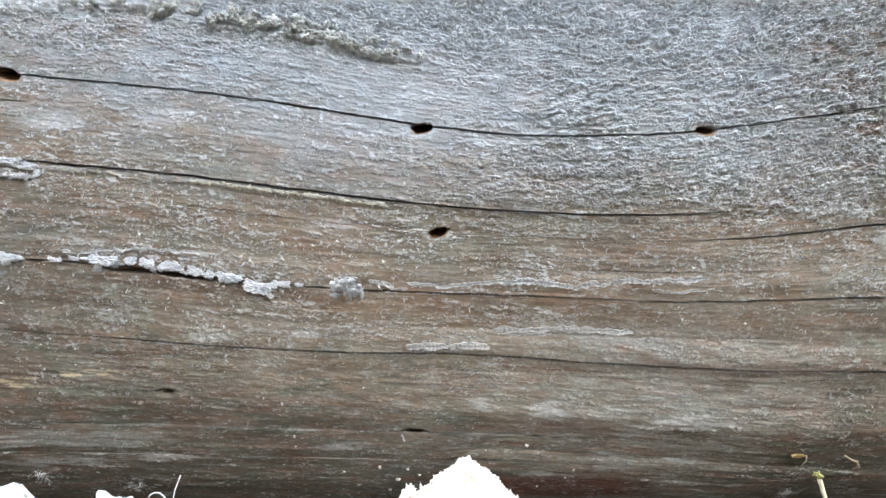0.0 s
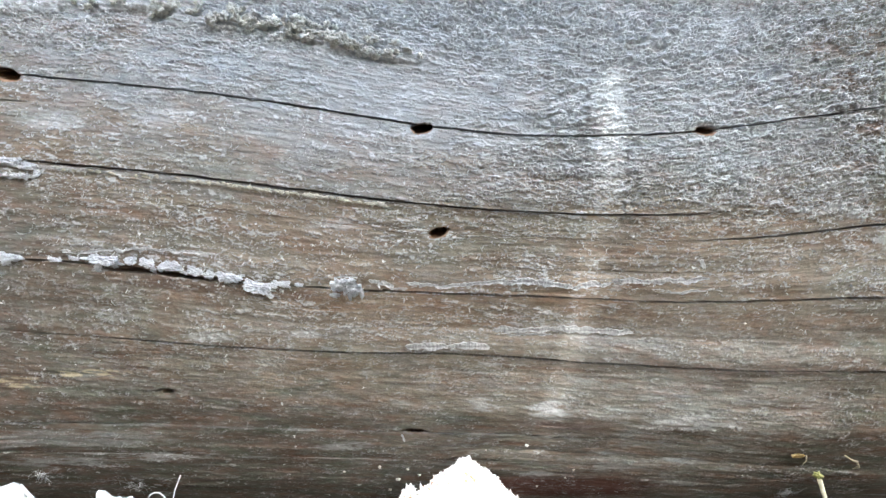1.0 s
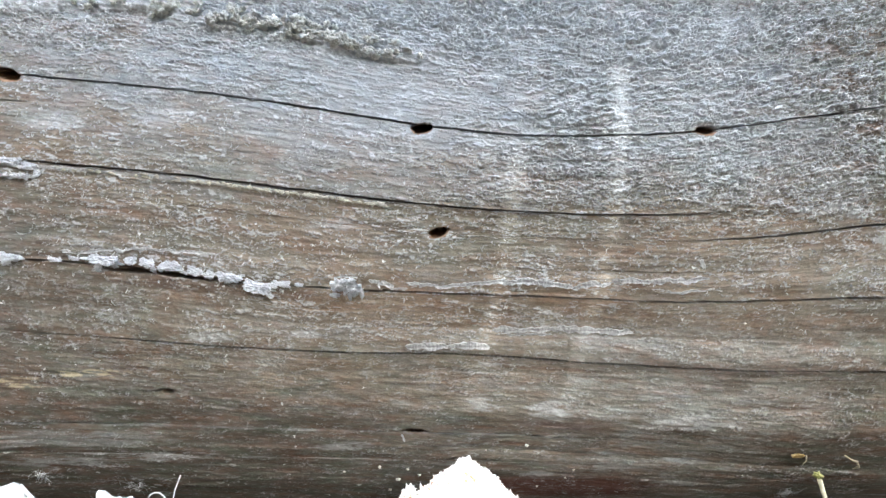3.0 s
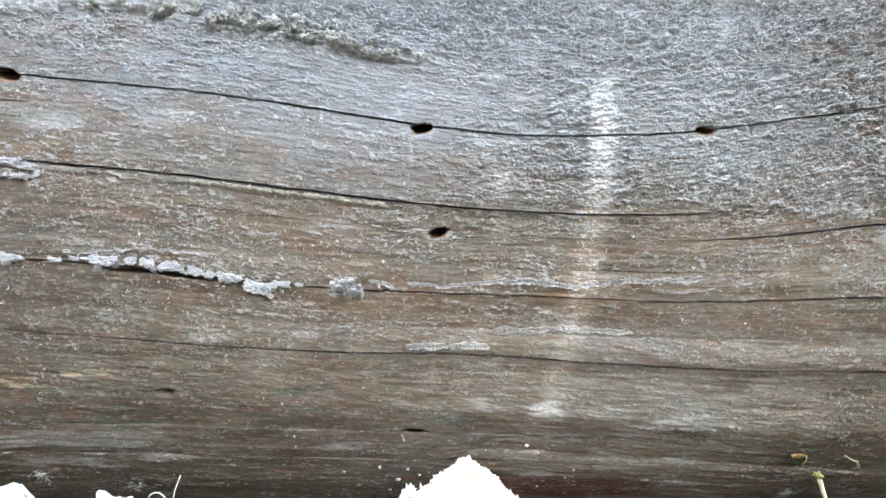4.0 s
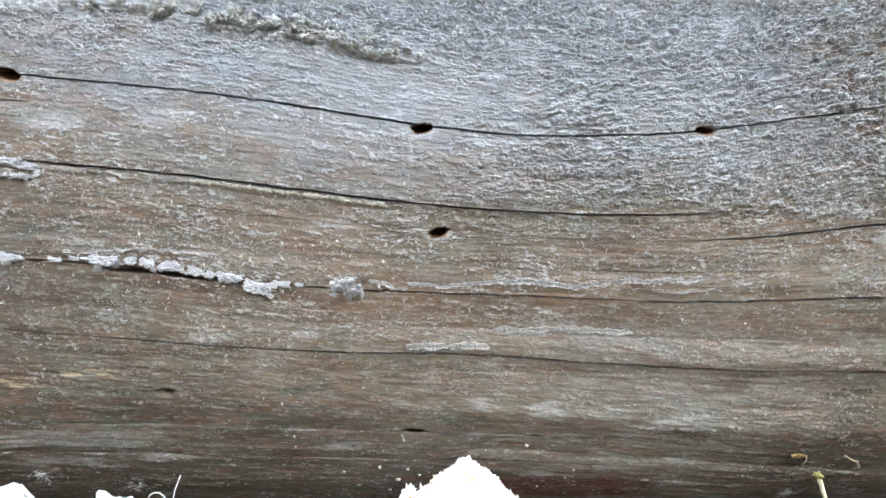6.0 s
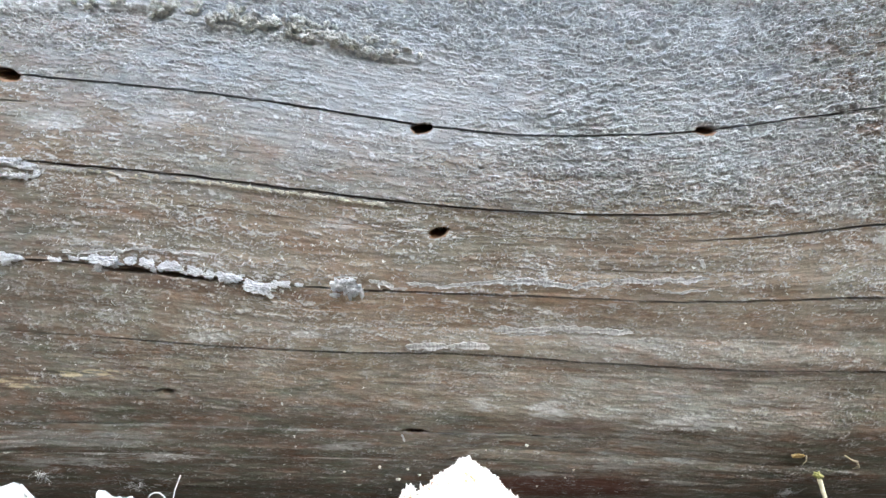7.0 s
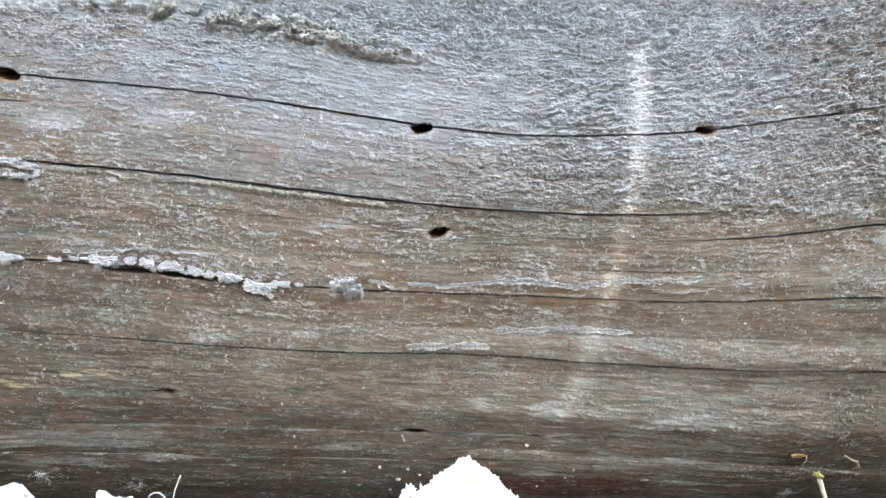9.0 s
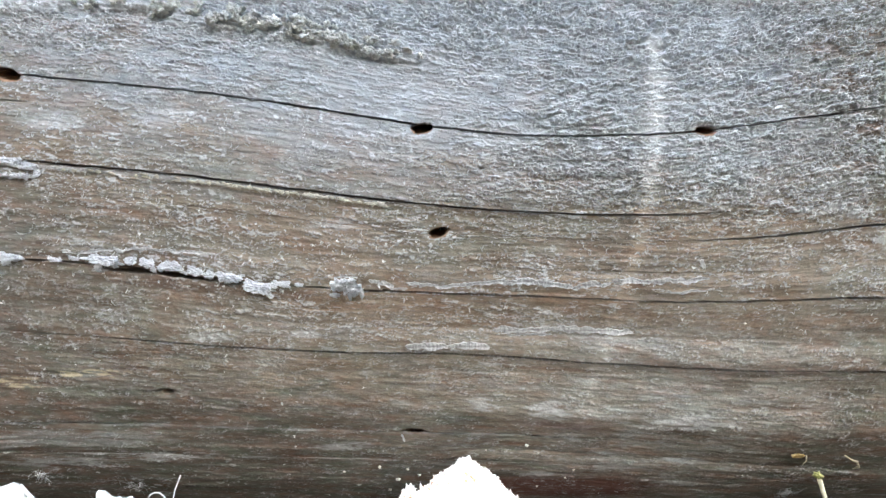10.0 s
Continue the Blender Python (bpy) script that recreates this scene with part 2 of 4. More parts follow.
def trunk_surface(x, g):
    """Radial height in mm and the wear and stain masks, painted shade among them, at x and grain height g (arrays)."""
    s = g + grain_shift(x, g)
    slow = fractal(x / 140, g / 60, 1, 3) - 0.5
    h = 3.0 * slow
    # the year rings stand out as flat steps that lean up and fall back below
    wob = g + 5 * (fractal(x / 90, g / 40, 2, 3) - 0.5)
    for at, size, run, back_run in ((62, 1.5, 34, 7), (22, 0.8, 7, 9), (-100, 1.0, 22, 10), (112, 0.5, 20, 10)):
        h = h + size * (step(at + run, at, wob) * step(at - back_run, at, wob))
    # ledges on the low flank: each leans back above its lip and falls away under it
    h = h + (0.6 + 0.8 * step(-60, 20, x)) * np.interp(wob, [-150, -112, -106, -98, -66, -60, -34, -27, -20, -16, -7, 14, 30], [-1.5, -0.6, -0.4, -1.8, 2.7, 3.1, -0.5, -0.3, 1.0, 0.9, -1.2, 0.9, 0])
    upper = step(70, 130, s + 0.16 * x)
    right = step(-30, 90, x + 25 * (fractal(x / 50, g / 30, 9, 2) - 0.5))
    rough = np.clip(0.16 + 0.75 * right * step(35, 70, s) + 1.0 * step(135, 165, s) * (0.35 + 0.65 * step(-150, -40, x)) + 0.22 * upper - 0.3 * step(80, 40, np.abs(x)) * step(30, 8, np.abs(s - 122)), 0.14, 1.3)
    fibre = fractal(x / 13, g / 1.5, 11, 4, 0.65) - 0.5
    h = h + fibre * (0.95 - 0.3 * rough) * (1 - 0.72 * step(0, -60, s)) + 0.8 * step(0, -60, s) * (fractal(x / 9, g / 2.6, 56, 4, 0.6) - 0.5)
    long_fibre = fractal(x / 55, g / 3.2, 12, 3) - 0.5
    h = h + 0.9 * long_fibre * (1 - 0.65 * step(-10, -60, s))
    lump = fractal(x / 4.8, g / 2.7, 13, 4, 0.66)
    patch = step(0.38, 0.6, fractal(x / 34, g / 16, 15, 3))
    knob = step(0.50, 0.66, lump)
    h = h + rough * (0.45 + 0.65 * patch) * (0.75 * knob + 0.9 * (lump - 0.5))
    # the grey skin has crinkled into small scales whose lower lips stand out
    crust = 0.35 * rough * (0.35 + 0.65 * patch) * knob
    ragged = fractal(x / 2.6, g / 1.6, 57, 3, 0.65)
    for period, size_x, seed, size, least in ((4.6, 6.0, 61, 1.4, 0.0), (2.4, 4.6, 64, 1.15, 0.14)):
        phase = g / period + 3.0 * fractal(x / size_x, g / (1.3 * period), seed, 4, 0.68)
        saw = phase - np.floor(phase)
        there = fractal(x / (1.7 * size_x), g / (1.1 * period), seed + 20, 3, 0.6)
        much = np.clip(rough * (0.72 + 0.4 * patch) + least * (step(-35, 10, s) + 2.2 * upper), 0, 1.1)
        there = step(0.0, 0.10, there - 0.615 + 0.21 * much)
        h = h + size * (0.3 + 0.7 * much) * there * (1 - saw) ** 1.4
        crust = np.maximum(crust, there * step(0.34, 0.10, saw) * np.clip(0.45 + 0.7 * much, 0, 1) * step(0.30, 0.55, ragged))
    # thin flakes that lie along the grain
    bare = 1 - 0.75 * step(-140, -215, x) * step(75, 30, s)
    flake = step(0.625, 0.665, fractal(x / 3.4, g / 1.3, 16, 3, 0.62)) * step(0.40, 0.56, fractal(x / 30, g / 12, 17, 2)) * (1 - 0.65 * step(50, 130, x) * step(55, 35, s)) * (0.22 + 0.78 * step(-30, 25, s + 30 * (fractal(x / 60, g / 25, 34, 2) - 0.5))) * bare
    h = h + 0.5 * flake * (1 - 0.4 * rough)
    # fine wavy strands that have lifted from the skin
    wave = fractal(x / 6.5, g / 2.0, 46, 3, 0.6)
    where = step(0.50, 0.60, fractal(x / 26, g / 10, 47, 3)) * step(-60, -10, s) * bare * step(100, 80, s)
    strand = step(0.030, 0.012, np.abs(wave - 0.5)) * where
    h = h + 0.55 * strand
    crust = np.maximum(crust, np.maximum(0.7 * strand, 0.75 * flake * (1 - 0.55 * step(-45, -100, s))))
    # grey weathering; the paler top and browner ends also paint in how light falls
    grey = np.clip(upper * 0.85 - 0.4 * step(150, 250, x) * step(160, 120, s) - 0.3 * step(120, 240, x) - 0.5 * step(180, 260, x) * step(120, 150, s) - 0.3 * step(-170, -250, x) - 0.3 * step(-90, -160, x) * step(110, 85, s) - 0.3 * step(72, 55, s) * step(-10, 10, s) + 0.42 * step(45, 75, s) * (0.4 + fractal(x / 60, g / 20, 18, 3)) + 1.3 * (fractal(x / 26, g / 8, 19, 4) - 0.5) + 1.6 * upper * (fractal(x / 24, g / 11, 55, 3) - 0.5), 0, 1)
    # the low flank: dark damp bands with painted shade, and pale streaks
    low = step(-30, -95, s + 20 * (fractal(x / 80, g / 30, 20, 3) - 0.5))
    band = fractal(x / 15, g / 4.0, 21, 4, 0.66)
    # shade is painted in too: darker towards the foot and both visible ends
    damp_shade = np.clip(low * (0.2 + 0.45 * step(0.38, 0.6, band)) + 0.8 * step(-20, -95, s) * step(30, -170, x) + 0.9 * step(-70, -200, x) * step(85, 55, s) * fractal(x / 40, g / 14, 36, 3)  + 0.5 * step(170, 250, x) * step(-50, -90, s) + step(-105, -150, s) * 0.4 + 0.75 * step(-108, -132, s) * step(20, -130, x) + 0.6 * step(0.56, 0.68, fractal(x / 18, g / 2.8, 22, 4)) * step(10, -40, s) + 0.45 * step(140, 250, x) * step(175, 150, s) * step(40, 80, s) * fractal(x / 30, g / 12, 40, 3) + 0.3 * step(-120, -250, x) + 0.12 * step(-100, -200, x) * step(90, 60, s) + 0.5 * step(150, 250, x) + 0.25 * step(150, 230, x) * step(50, 70, s) + 0.25 * step(60, -120, x) * step(-40, -90, s) - 0.3 * step(40, 110, x) * step(-30, -60, s) * step(290, 220, x), 0, 1)
    grey = np.clip(grey * (1 - 0.2 * low) + 0.38 * low * step(0.52, 0.66, fractal(x / 9, g / 2.8, 23, 4)) + 0.42 * step(10, 110, x) * step(10, -30, s) * step(290, 200, x) * (0.3 + fractal(x / 14, g / 3, 39, 3)), 0, 1)
    red = np.clip(1.15 * step(85, 25, np.abs(x - 75)) * step(26, 6, np.abs(s + 148)) + 0.5 * step(40, 10, np.abs(x - 70)) * step(6, 2, np.abs(g + 68)), 0, 1) * 0.85 + 0.5 * step(80, 50, np.abs(x + 128)) * step(4.5, 1.5, np.abs(g - 8)) * fractal(x / 12, g / 4, 49, 3)
    yellow = step(26, 8, np.abs(x + 247)) * step(5, 2, np.abs(s + 42)) + step(36, 12, np.abs(x + 205)) * step(4.2, 1.2, np.abs(s + 36))
    under = step(56, 30, np.abs(x + 78)) * step(1.4, 0.5, np.abs(g - 57.2))
    yellow = np.clip((yellow * step(0.40, 0.52, fractal(x / 14, g / 1.3, 35, 3)) + 0.4 * under) * step(0.4, 0.55, fractal(x / 7, g / 2.5, 24, 3)), 0, 1) * 0.8
    h = h + 0.9 * under * fractal(x / 4, g / 2, 25, 3)
    pale = step(90, 60, np.abs(x + 170)) * step(1.3, 0.4, np.abs(g - 58.2)) * 0.6
    # first patch widened, next two painted pale, to brighten the sun streaks there
    for px, ps, rx, rs in ((62, -60, 12, 6), (28, -28, 9, 4), (24, -56, 8, 5), (-75.8, -11.3, 9, 3), (-130, -14, 11, 4), (-55, 50.6, 14, 4), (-146, 108, 18, 6), (-205, 104, 12, 4), (-235, -112, 34, 7), (-170, -104, 26, 5), (140, -70, 30, 5), (-60, -95, 18, 4), (60, -128, 10, 4), (150, -140, 12, 5), (110, -118, 16, 4), (205, 60, 20, 5), (240, 42, 10, 6)):
        pale = pale + 0.45 * step(1.4, 0.0, ((x - px) / rx) ** 2 + ((s - ps) / rs) ** 2 + 4.5 * (fractal(x / 9, g / 2.2, 26, 4, 0.65) - 0.5))
    # the whole upper middle is also made paler through the crust mask
    crust = np.clip(crust + pale + 0.62 * step(185, 60, np.abs(x - 35)) * step(76, 100, s) * step(185, 155, s) * fractal(x / 9, g / 4, 38, 3), 0, 1)
    wash = step(1.3, 0.2, ((x + 228) / 62) ** 2 + ((s + 87) / 10) ** 2 + 3.0 * (fractal(x / 26, g / 5, 53, 4) - 0.5))
    grey, damp_shade = np.clip(grey + 0.8 * wash, 0, 1), damp_shade * (1 - 0.75 * wash)
    # the low flank has weathered into short thin plates
    plate = fractal(x / 20, g / 2.2, 42, 4, 0.6)
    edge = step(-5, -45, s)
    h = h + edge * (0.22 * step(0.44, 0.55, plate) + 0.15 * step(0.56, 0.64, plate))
    damp_shade = np.clip(damp_shade + 0.12 * edge + 0.12 * edge * (step(0.52, 0.42, plate) - 0.5 * step(0.54, 0.66, plate)), 0, 1)
    # bosses of crust in a line high on the flank
    boss = step(9, 2, np.abs(s - np.interp(x, [-300, -202, -149, -112, -74, -38, -13, 0], [178, 171, 167, 161, 154, 144, 141, 139]))) * step(5, -25, x) 
    boss = boss * step(0.42, 0.6, fractal(x / 14, g / 6, 27, 3))
    h = h + 2.2 * boss * (0.4 + lump)
    yellow = np.clip(yellow + 0.06 * boss * step(0.5, 0.65, lump), 0, 1)
    crust = np.clip(crust + 0.4 * boss, 0, 1)
    # cracks along the grain
    for at, x0, x1, half, depth, t0, t1 in CRACKS:
        along = step(x0 - 1, x0 + t0, x) * step(x1 + 1, x1 - t1, x)
        wander = 0.9 * (fractal(x / 14, at + 0 * x, 31, 3) - 0.5)
        width = half * (1 - 0.08 * step(-30, 120, x)) * (0.55 + 0.45 * along) * (0.55 + 0.55 * value_noise(x / 7, at + 0 * x, 32) + 0.45 * value_noise(x / 1.4, at + 0 * x, 58))
        gap = step(1.2, 0.8, np.abs(g - at - wander) / width)
        h = h - depth * along * gap
        rim = step(2.3, 1.3, np.abs(g - at - wander) / width) * (1 - gap) * along
        h = h + 0.25 * rim
        if at < -60:
            crust = np.clip(crust + 0.3 * along * step(2.8, 1.0, np.abs(g - at - wander + 1.6 * width) / width) * step(0.3, 0.55, fractal(x / 16, at + 0 * x, 37, 3)), 0, 1)
        crust, grey = crust * (1 - gap), grey * (1 - 0.5 * gap)
    fresh = 0 * h
    for hx, hs, rx, rs, depth, slant in HOLES:
        u, v = (x - hx) / rx, (s - hs - slant * (x - hx)) / rs
        v = np.where(v > 0, v * 1.45, v)
        d = np.sqrt(u * u + v * v) + 0.22 * (value_noise(x / 1.6, g / 1.3, 33) - 0.5)
        h = np.where(d < 2.2, h * step(1.1, 2.2, d) - 6 * (h < -4) * step(2.2, 1.1, d), h)
        inside = step(1.05, 0.92, d)
        h = h * (1 - inside) - depth * inside * (0.75 + 0.25 * step(0.95, 0.5, d))
        fresh = np.maximum(fresh, step(1.12, 0.98, d + 0.15 * np.clip(v, -1, 1)) * (1 if depth > 10 else 0.2))
        crust = crust * (1 - fresh)
    return h, s, (crust, grey, fresh), (yellow, damp_shade, red)


def build_trunk():
    fine_x = np.linspace(-280, 280, 1130)
    side = np.geomspace(1, 36, 34) / 36 * 760
    xs = np.concatenate([-280 - side[::-1], fine_x, 280 + side])
    girth = 2 * math.pi * R * 1000
    fine_g = np.linspace(-172, 198, 870)
    near_crack = [at + np.linspace(-1.2, 1.2, 15) for at, *_ in CRACKS[:6]]
    fine_g = np.unique(np.concatenate([fine_g, *near_crack]).round(3))
    rest = np.linspace(198, girth - 172, 112)[1:-1]
    gs = np.concatenate([fine_g, rest])
    turn = np.where(gs > girth / 2, gs - girth, gs)
    h, s, wear, stain_shade = trunk_surface(xs[:, None], turn[None, :])
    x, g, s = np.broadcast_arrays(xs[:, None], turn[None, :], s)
    wear, stain_shade = [[np.broadcast_to(a, h.shape) for a in masks] for masks in (wear, stain_shade)]
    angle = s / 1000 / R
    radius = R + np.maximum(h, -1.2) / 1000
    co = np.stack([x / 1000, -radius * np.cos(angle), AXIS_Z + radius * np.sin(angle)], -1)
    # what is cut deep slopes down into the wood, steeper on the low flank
    # the slopes follow the camera's line of sight, so cracks look black inside
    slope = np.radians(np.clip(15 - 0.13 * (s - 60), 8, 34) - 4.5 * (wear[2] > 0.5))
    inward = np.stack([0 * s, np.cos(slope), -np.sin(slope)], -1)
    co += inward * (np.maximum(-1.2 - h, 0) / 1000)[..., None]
    nx, ng = x.shape
    me = bpy.data.meshes.new("trunk")
    quads = []
    i, j = np.meshgrid(np.arange(nx - 1), np.arange(ng), indexing="ij")
    k = (j + 1) % ng
    quads = np.stack([i * ng + j, (i + 1) * ng + j, (i + 1) * ng + k, i * ng + k], -1).reshape(-1, 4)
    caps = np.array([list(range(0, ng)), list(range((nx - 1) * ng, nx * ng))])
    me.vertices.add(nx * ng)
    me.vertices.foreach_set("co", co.reshape(-1).astype(np.float32))
    loops = np.concatenate([quads.reshape(-1), caps[0], caps[1][::-1]]).astype(np.int32)
    starts = np.concatenate([np.arange(len(quads)) * 4, [len(quads) * 4, len(quads) * 4 + ng]]).astype(np.int32)
    me.loops.add(len(loops))
    me.loops.foreach_set("vertex_index", loops)
    me.polygons.add(len(starts))
    me.polygons.foreach_set("loop_start", starts)
    me.polygons.foreach_set("use_smooth", np.ones(len(starts), dtype=bool))
    for name, masks in (("wear", wear), ("stain_shade", stain_shade)):
        a = me.attributes.new(name, "FLOAT_COLOR", "POINT")
        rgba = np.stack([*masks, np.ones_like(h)], -1).astype(np.float32)
        a.data.foreach_set("color", rgba.reshape(-1))
    a = me.attributes.new("grain", "FLOAT_VECTOR", "POINT")
    a.data.foreach_set("vector", (np.stack([x, g, 0 * g], -1) / 1000).astype(np.float32).reshape(-1))
    me.update(calc_edges=True)
    me.validate()
    me.materials.append(WOOD)
    return me


fallen_log = tagged(new("fallen_log"), "weathered grey-brown barkless log with long cracks, lying on soil", "log")
part("trunk", build_trunk(), fallen_log)


def spot(x, s, lift=0.0):
    """The pose on the log's skin at (x, s) mm, lifted by mm: x along the log, y up round the girth, z outward."""
    x, s = float(x), float(s)
    g = height_of(np.array([x]), np.array([s]))
    h = min(max(float(trunk_surface(np.array([x]), g)[0][0]), -1.0), 3.0)
    a = s / 1000 / R
    out = Vector((0, -math.cos(a), math.sin(a)))
    up = Vector((0, math.sin(a), math.cos(a)))
    m = Matrix((Vector((1, 0, 0)), up, out)).transposed().to_4x4()
    m.translation = Vector((x / 1000, 0, AXIS_Z)) + out * (R + (h + lift) / 1000)
    return m


# ---- pale crust in the crack, peeling strips ----
def lump_mesh(name, mat, size, seed, rough=0.35, subdiv=3, scale=1.0, square=1.0):
    """An uneven lump of the given size in mm, knobbly, flat below; square below 1 makes it boxy and chipped."""
    bm = bmesh.new()
    bmesh.ops.create_icosphere(bm, subdivisions=subdiv, radius=1)
    for v in bm.verts:
        n = v.co.normalized()
        k = 1 + rough * (noise.noise(n * 2.1 * scale + Vector((seed, 0, 0))) + 0.7 * noise.noise(n * 5.0 * scale + Vector((0, seed, 0))) + 0.6 * noise.noise(n * 11.0 * scale + Vector((0, 3, seed))))
        n = Vector([math.copysign(abs(c) ** square, c) for c in n])
        if square < 1:
            at = Vector((n.x * size[0], n.y * size[1], n.z * size[2])) * 0.5
            k += 0.13 * (noise.cell(at * 0.55 + Vector((seed, 2, 1))) - 0.5) + 0.10 * (noise.cell(at * 1.1 + Vector((1, seed, 4))) - 0.5)
        v.co = Vector((n.x * k * size[0] / 2000, n.y * k * size[1] / 2000, max(n.z, -0.35) * k * size[2] / 2000))
    return from_bm(name, bm, mat, square >= 1)


def crust_pieces():
    rows = [(-229, 33.5, 13, 3.6, 2.5), (-232, 31.2, 6, 4, 2.5), (-206, 32.4, 9, 1.8, 1.5), (-196, 32.6, 6, 2, 1.5), (-180.5, 31.4, 21, 5.0, 4), (-184, 27.6, 5, 3.2, 3), (-166, 31.2, 6.5, 3.6, 3), (-157.5, 30.0, 9, 4.0, 3.5),
            (-155, 26.8, 4, 3.2, 2.5), (-145, 28.2, 14.5, 4.6, 4), (-132, 25.6, 10, 4.0, 3.5), (-124.5, 23.8, 6.5, 3.4, 3), (-113.4, 22.2, 14, 4.2, 4), (-99, 16.6, 17.5, 6.2, 5), (-86, 18.8, 9, 2.8, 2.5), (-77, 18.2, 5, 1.8, 1.5),
            (-236, 85, 10, 3.5, 3), (-227, 83.5, 12, 3.2, 3), (-217, 81.5, 9, 3, 2.5), (-232, 77, 8, 2, 2), (-222, 76, 10, 2.2, 2), (-213, 77.5, 4, 3, 2)]
    for k, (x, s, w, tall, deep) in enumerate(rows):
        me = lump_mesh("crust_lump", CRUST, (0.88 * w, tall, 1.5 * deep), 3.7 * k, 0.36, 4, 1.5, 0.72)
        lump = thing("crust_lump", me, spot(x, s, 0.9) @ pose(0, 0, 0, 0, 0, -8 + 3 * math.sin(k * 2.3)),
              "white crumbly crust growing out of the crack in the log", "lichen", "crust along the crack")
        rng = np.random.RandomState(100 + k)
        for _ in range(5 if w > 6 else 2):
            size = rng.uniform(0.16, 0.34)
            crumb = part("crumb", lump_mesh("crumb", CRUST, (w * size * 0.6 + 0.8, tall * size + 0.6, deep * size + 0.6), rng.uniform(0, 90), 0.5, 3, 1.4, 0.6), lump)
            crumb.matrix_basis = pose(rng.uniform(-0.5, 0.5) * w / 1000, rng.choice([-0.5, 0.45]) * tall / 1000, rng.uniform(0, 0.3) * deep / 1000, 0, 0, rng.uniform(-40, 40))
    parts = [(0, 0, 11, 8, 7), (-5, 1.5, 6, 6, 5), (5, -1, 6, 5, 5), (-6, -4.5, 5, 2.5, 2.5), (2, -5, 2, 4, 2), (8.5, -3.5, 2, 5, 2), (1, 3, 7, 3, 5)]
    rng = np.random.RandomState(77)
    parts += [(rng.uniform(-8, 8), rng.uniform(-5, 4), rng.uniform(1.5, 4), rng.uniform(1.5, 3.5), rng.uniform(3, 7)) for _ in range(14)]
    for k, (dx, ds, w, tall, deep) in enumerate(parts):
        if k == 0:
            mass = thing("crust_cluster", lump_mesh("crust_cluster", CRUST, (0.6 * w, 0.55 * tall, 0.6 * deep), 91, 0.9, 4), spot(-52, 17, 0.8), "white knobbly crust cluster with short legs on the crack", "lichen")
        else:
            lump = part("knob", lump_mesh("knob", CRUST, (w, tall, deep), 95 + k * 5, 0.9, 3), mass)
            lump.matrix_world = spot(-52 + dx, 17 + ds, 0.8)


crust_pieces()


def strip_mesh(name, mat, length, width, thick, seed, bow=0.0):
    """A frayed strip of wood fibre in mm along x, thin at its ends, with a curled upper edge."""
    n, verts, faces = max(16, int(length / 0.5)), [], []
    for i in range(n + 1):
        u = i / n
        x = (u - 0.5) * length
        ease = min(1, 8 * u, 8 * (1 - u)) ** 0.5
        at = lambda size, k: noise.noise(Vector((x / size, seed, k)))
        mid = bow * (1 - (2 * u - 1) ** 2) + 1.5 * at(9, 0) + 0.9 * at(3.6, 1) + 0.3 * at(1.5, 2)
        w = 1.2 * width * ease * max(0.25, 0.95 + 0.6 * at(6, 4) + 0.25 * at(2.2, 5)) * (1.25 if thick > 1 else 1)
        th = 1.2 * thick * max(0.2, 0.75 + 0.8 * at(4, 9) + 0.6 * at(1.2, 8))
        for k, (dy, dz) in enumerate(((-0.5, -0.4), (-0.46, 0.5), (-0.15, 0.3), (0.25, 0.4), (0.52, 0.62), (0.48, -0.4))):
            fray = 0.12 * width * at(2.4, 20 + 3.3 * k)
            verts.append((x / 1000, (mid + dy * w + fray) / 1000, (dz * th + (0.5 * th * at(2.2, 40 + 3.3 * k) if dz > 0 else 0)) * ease / 1000))
    for i in range(n):
        for k in range(6):
            faces.append((i * 6 + k, i * 6 + (k + 1) % 6, i * 6 + 6 + (k + 1) % 6, i * 6 + 6 + k))
    faces += [tuple(range(5, -1, -1)), tuple(range(n * 6, n * 6 + 6))]
    return mesh_from(name, verts, [f[::-1] for f in faces], mat, False)


def along(name, rows, mat, label):
    for k, (x0, x1, s0, s1, width, thick) in enumerate(rows):
        length = math.hypot(x1 - x0, s1 - s0)
        ob = part(name, strip_mesh(name, mat, length, width, thick, 13.7 * k + x0), fallen_log, label)
        ob.matrix_world = spot((x0 + x1) / 2, (s0 + s1) / 2, 0.1) @ pose(0, 0, 0, 0, 0, math.degrees(math.atan2(s1 - s0, x1 - x0)))


along("peeling_strip", [(-21, 3, -18.0, -18.0, 2.8, 1.4), (2, 27, -18.0, -18.4, 2.8, 1.3), (27, 62, -8.8, -9.0, 2.2, 1.1), (58, 105, -8.2, -10.6, 2.6, 1.2), (32, 60, -11.5, -12, 1.2, 0.8),
                        (9, 34, 18.6, 20.4, 1.6, 1.2), (30, 50, 20.4, 20.2, 2.4, 1.5), (46, 70, 20.8, 16.6, 2.2, 1.4), (68, 92, 17.0, 19.2, 1.8, 1.2), (90, 112, 20.6, 19.6, 2.0, 1.3),
                        (108, 143, 19.4, 21.4, 1.8, 1.2), (-20, 12, 18.6, 17.2, 1.8, 0.9), (112, 150, 15.2, 14.6, 1.2, 0.8), (-70, -35, 22.5, 23.5, 1.6, 0.8), (-40, -26, 20, 17.5, 2.2, 1.0),
                        (-240, -218, 85.0, 81.5, 2.8, 1.6), (-222, -212, 82.0, 79.5, 2.6, 1.4), (-238, -212, 77.2, 76.0, 2.0, 1.2), (-205, -165, 35.5, 38.0, 1.3, 0.7), (-168, -120, 38.5, 35.0, 1.4, 0.8)],
      STRIP, "pale peeling strip of wood fibre")
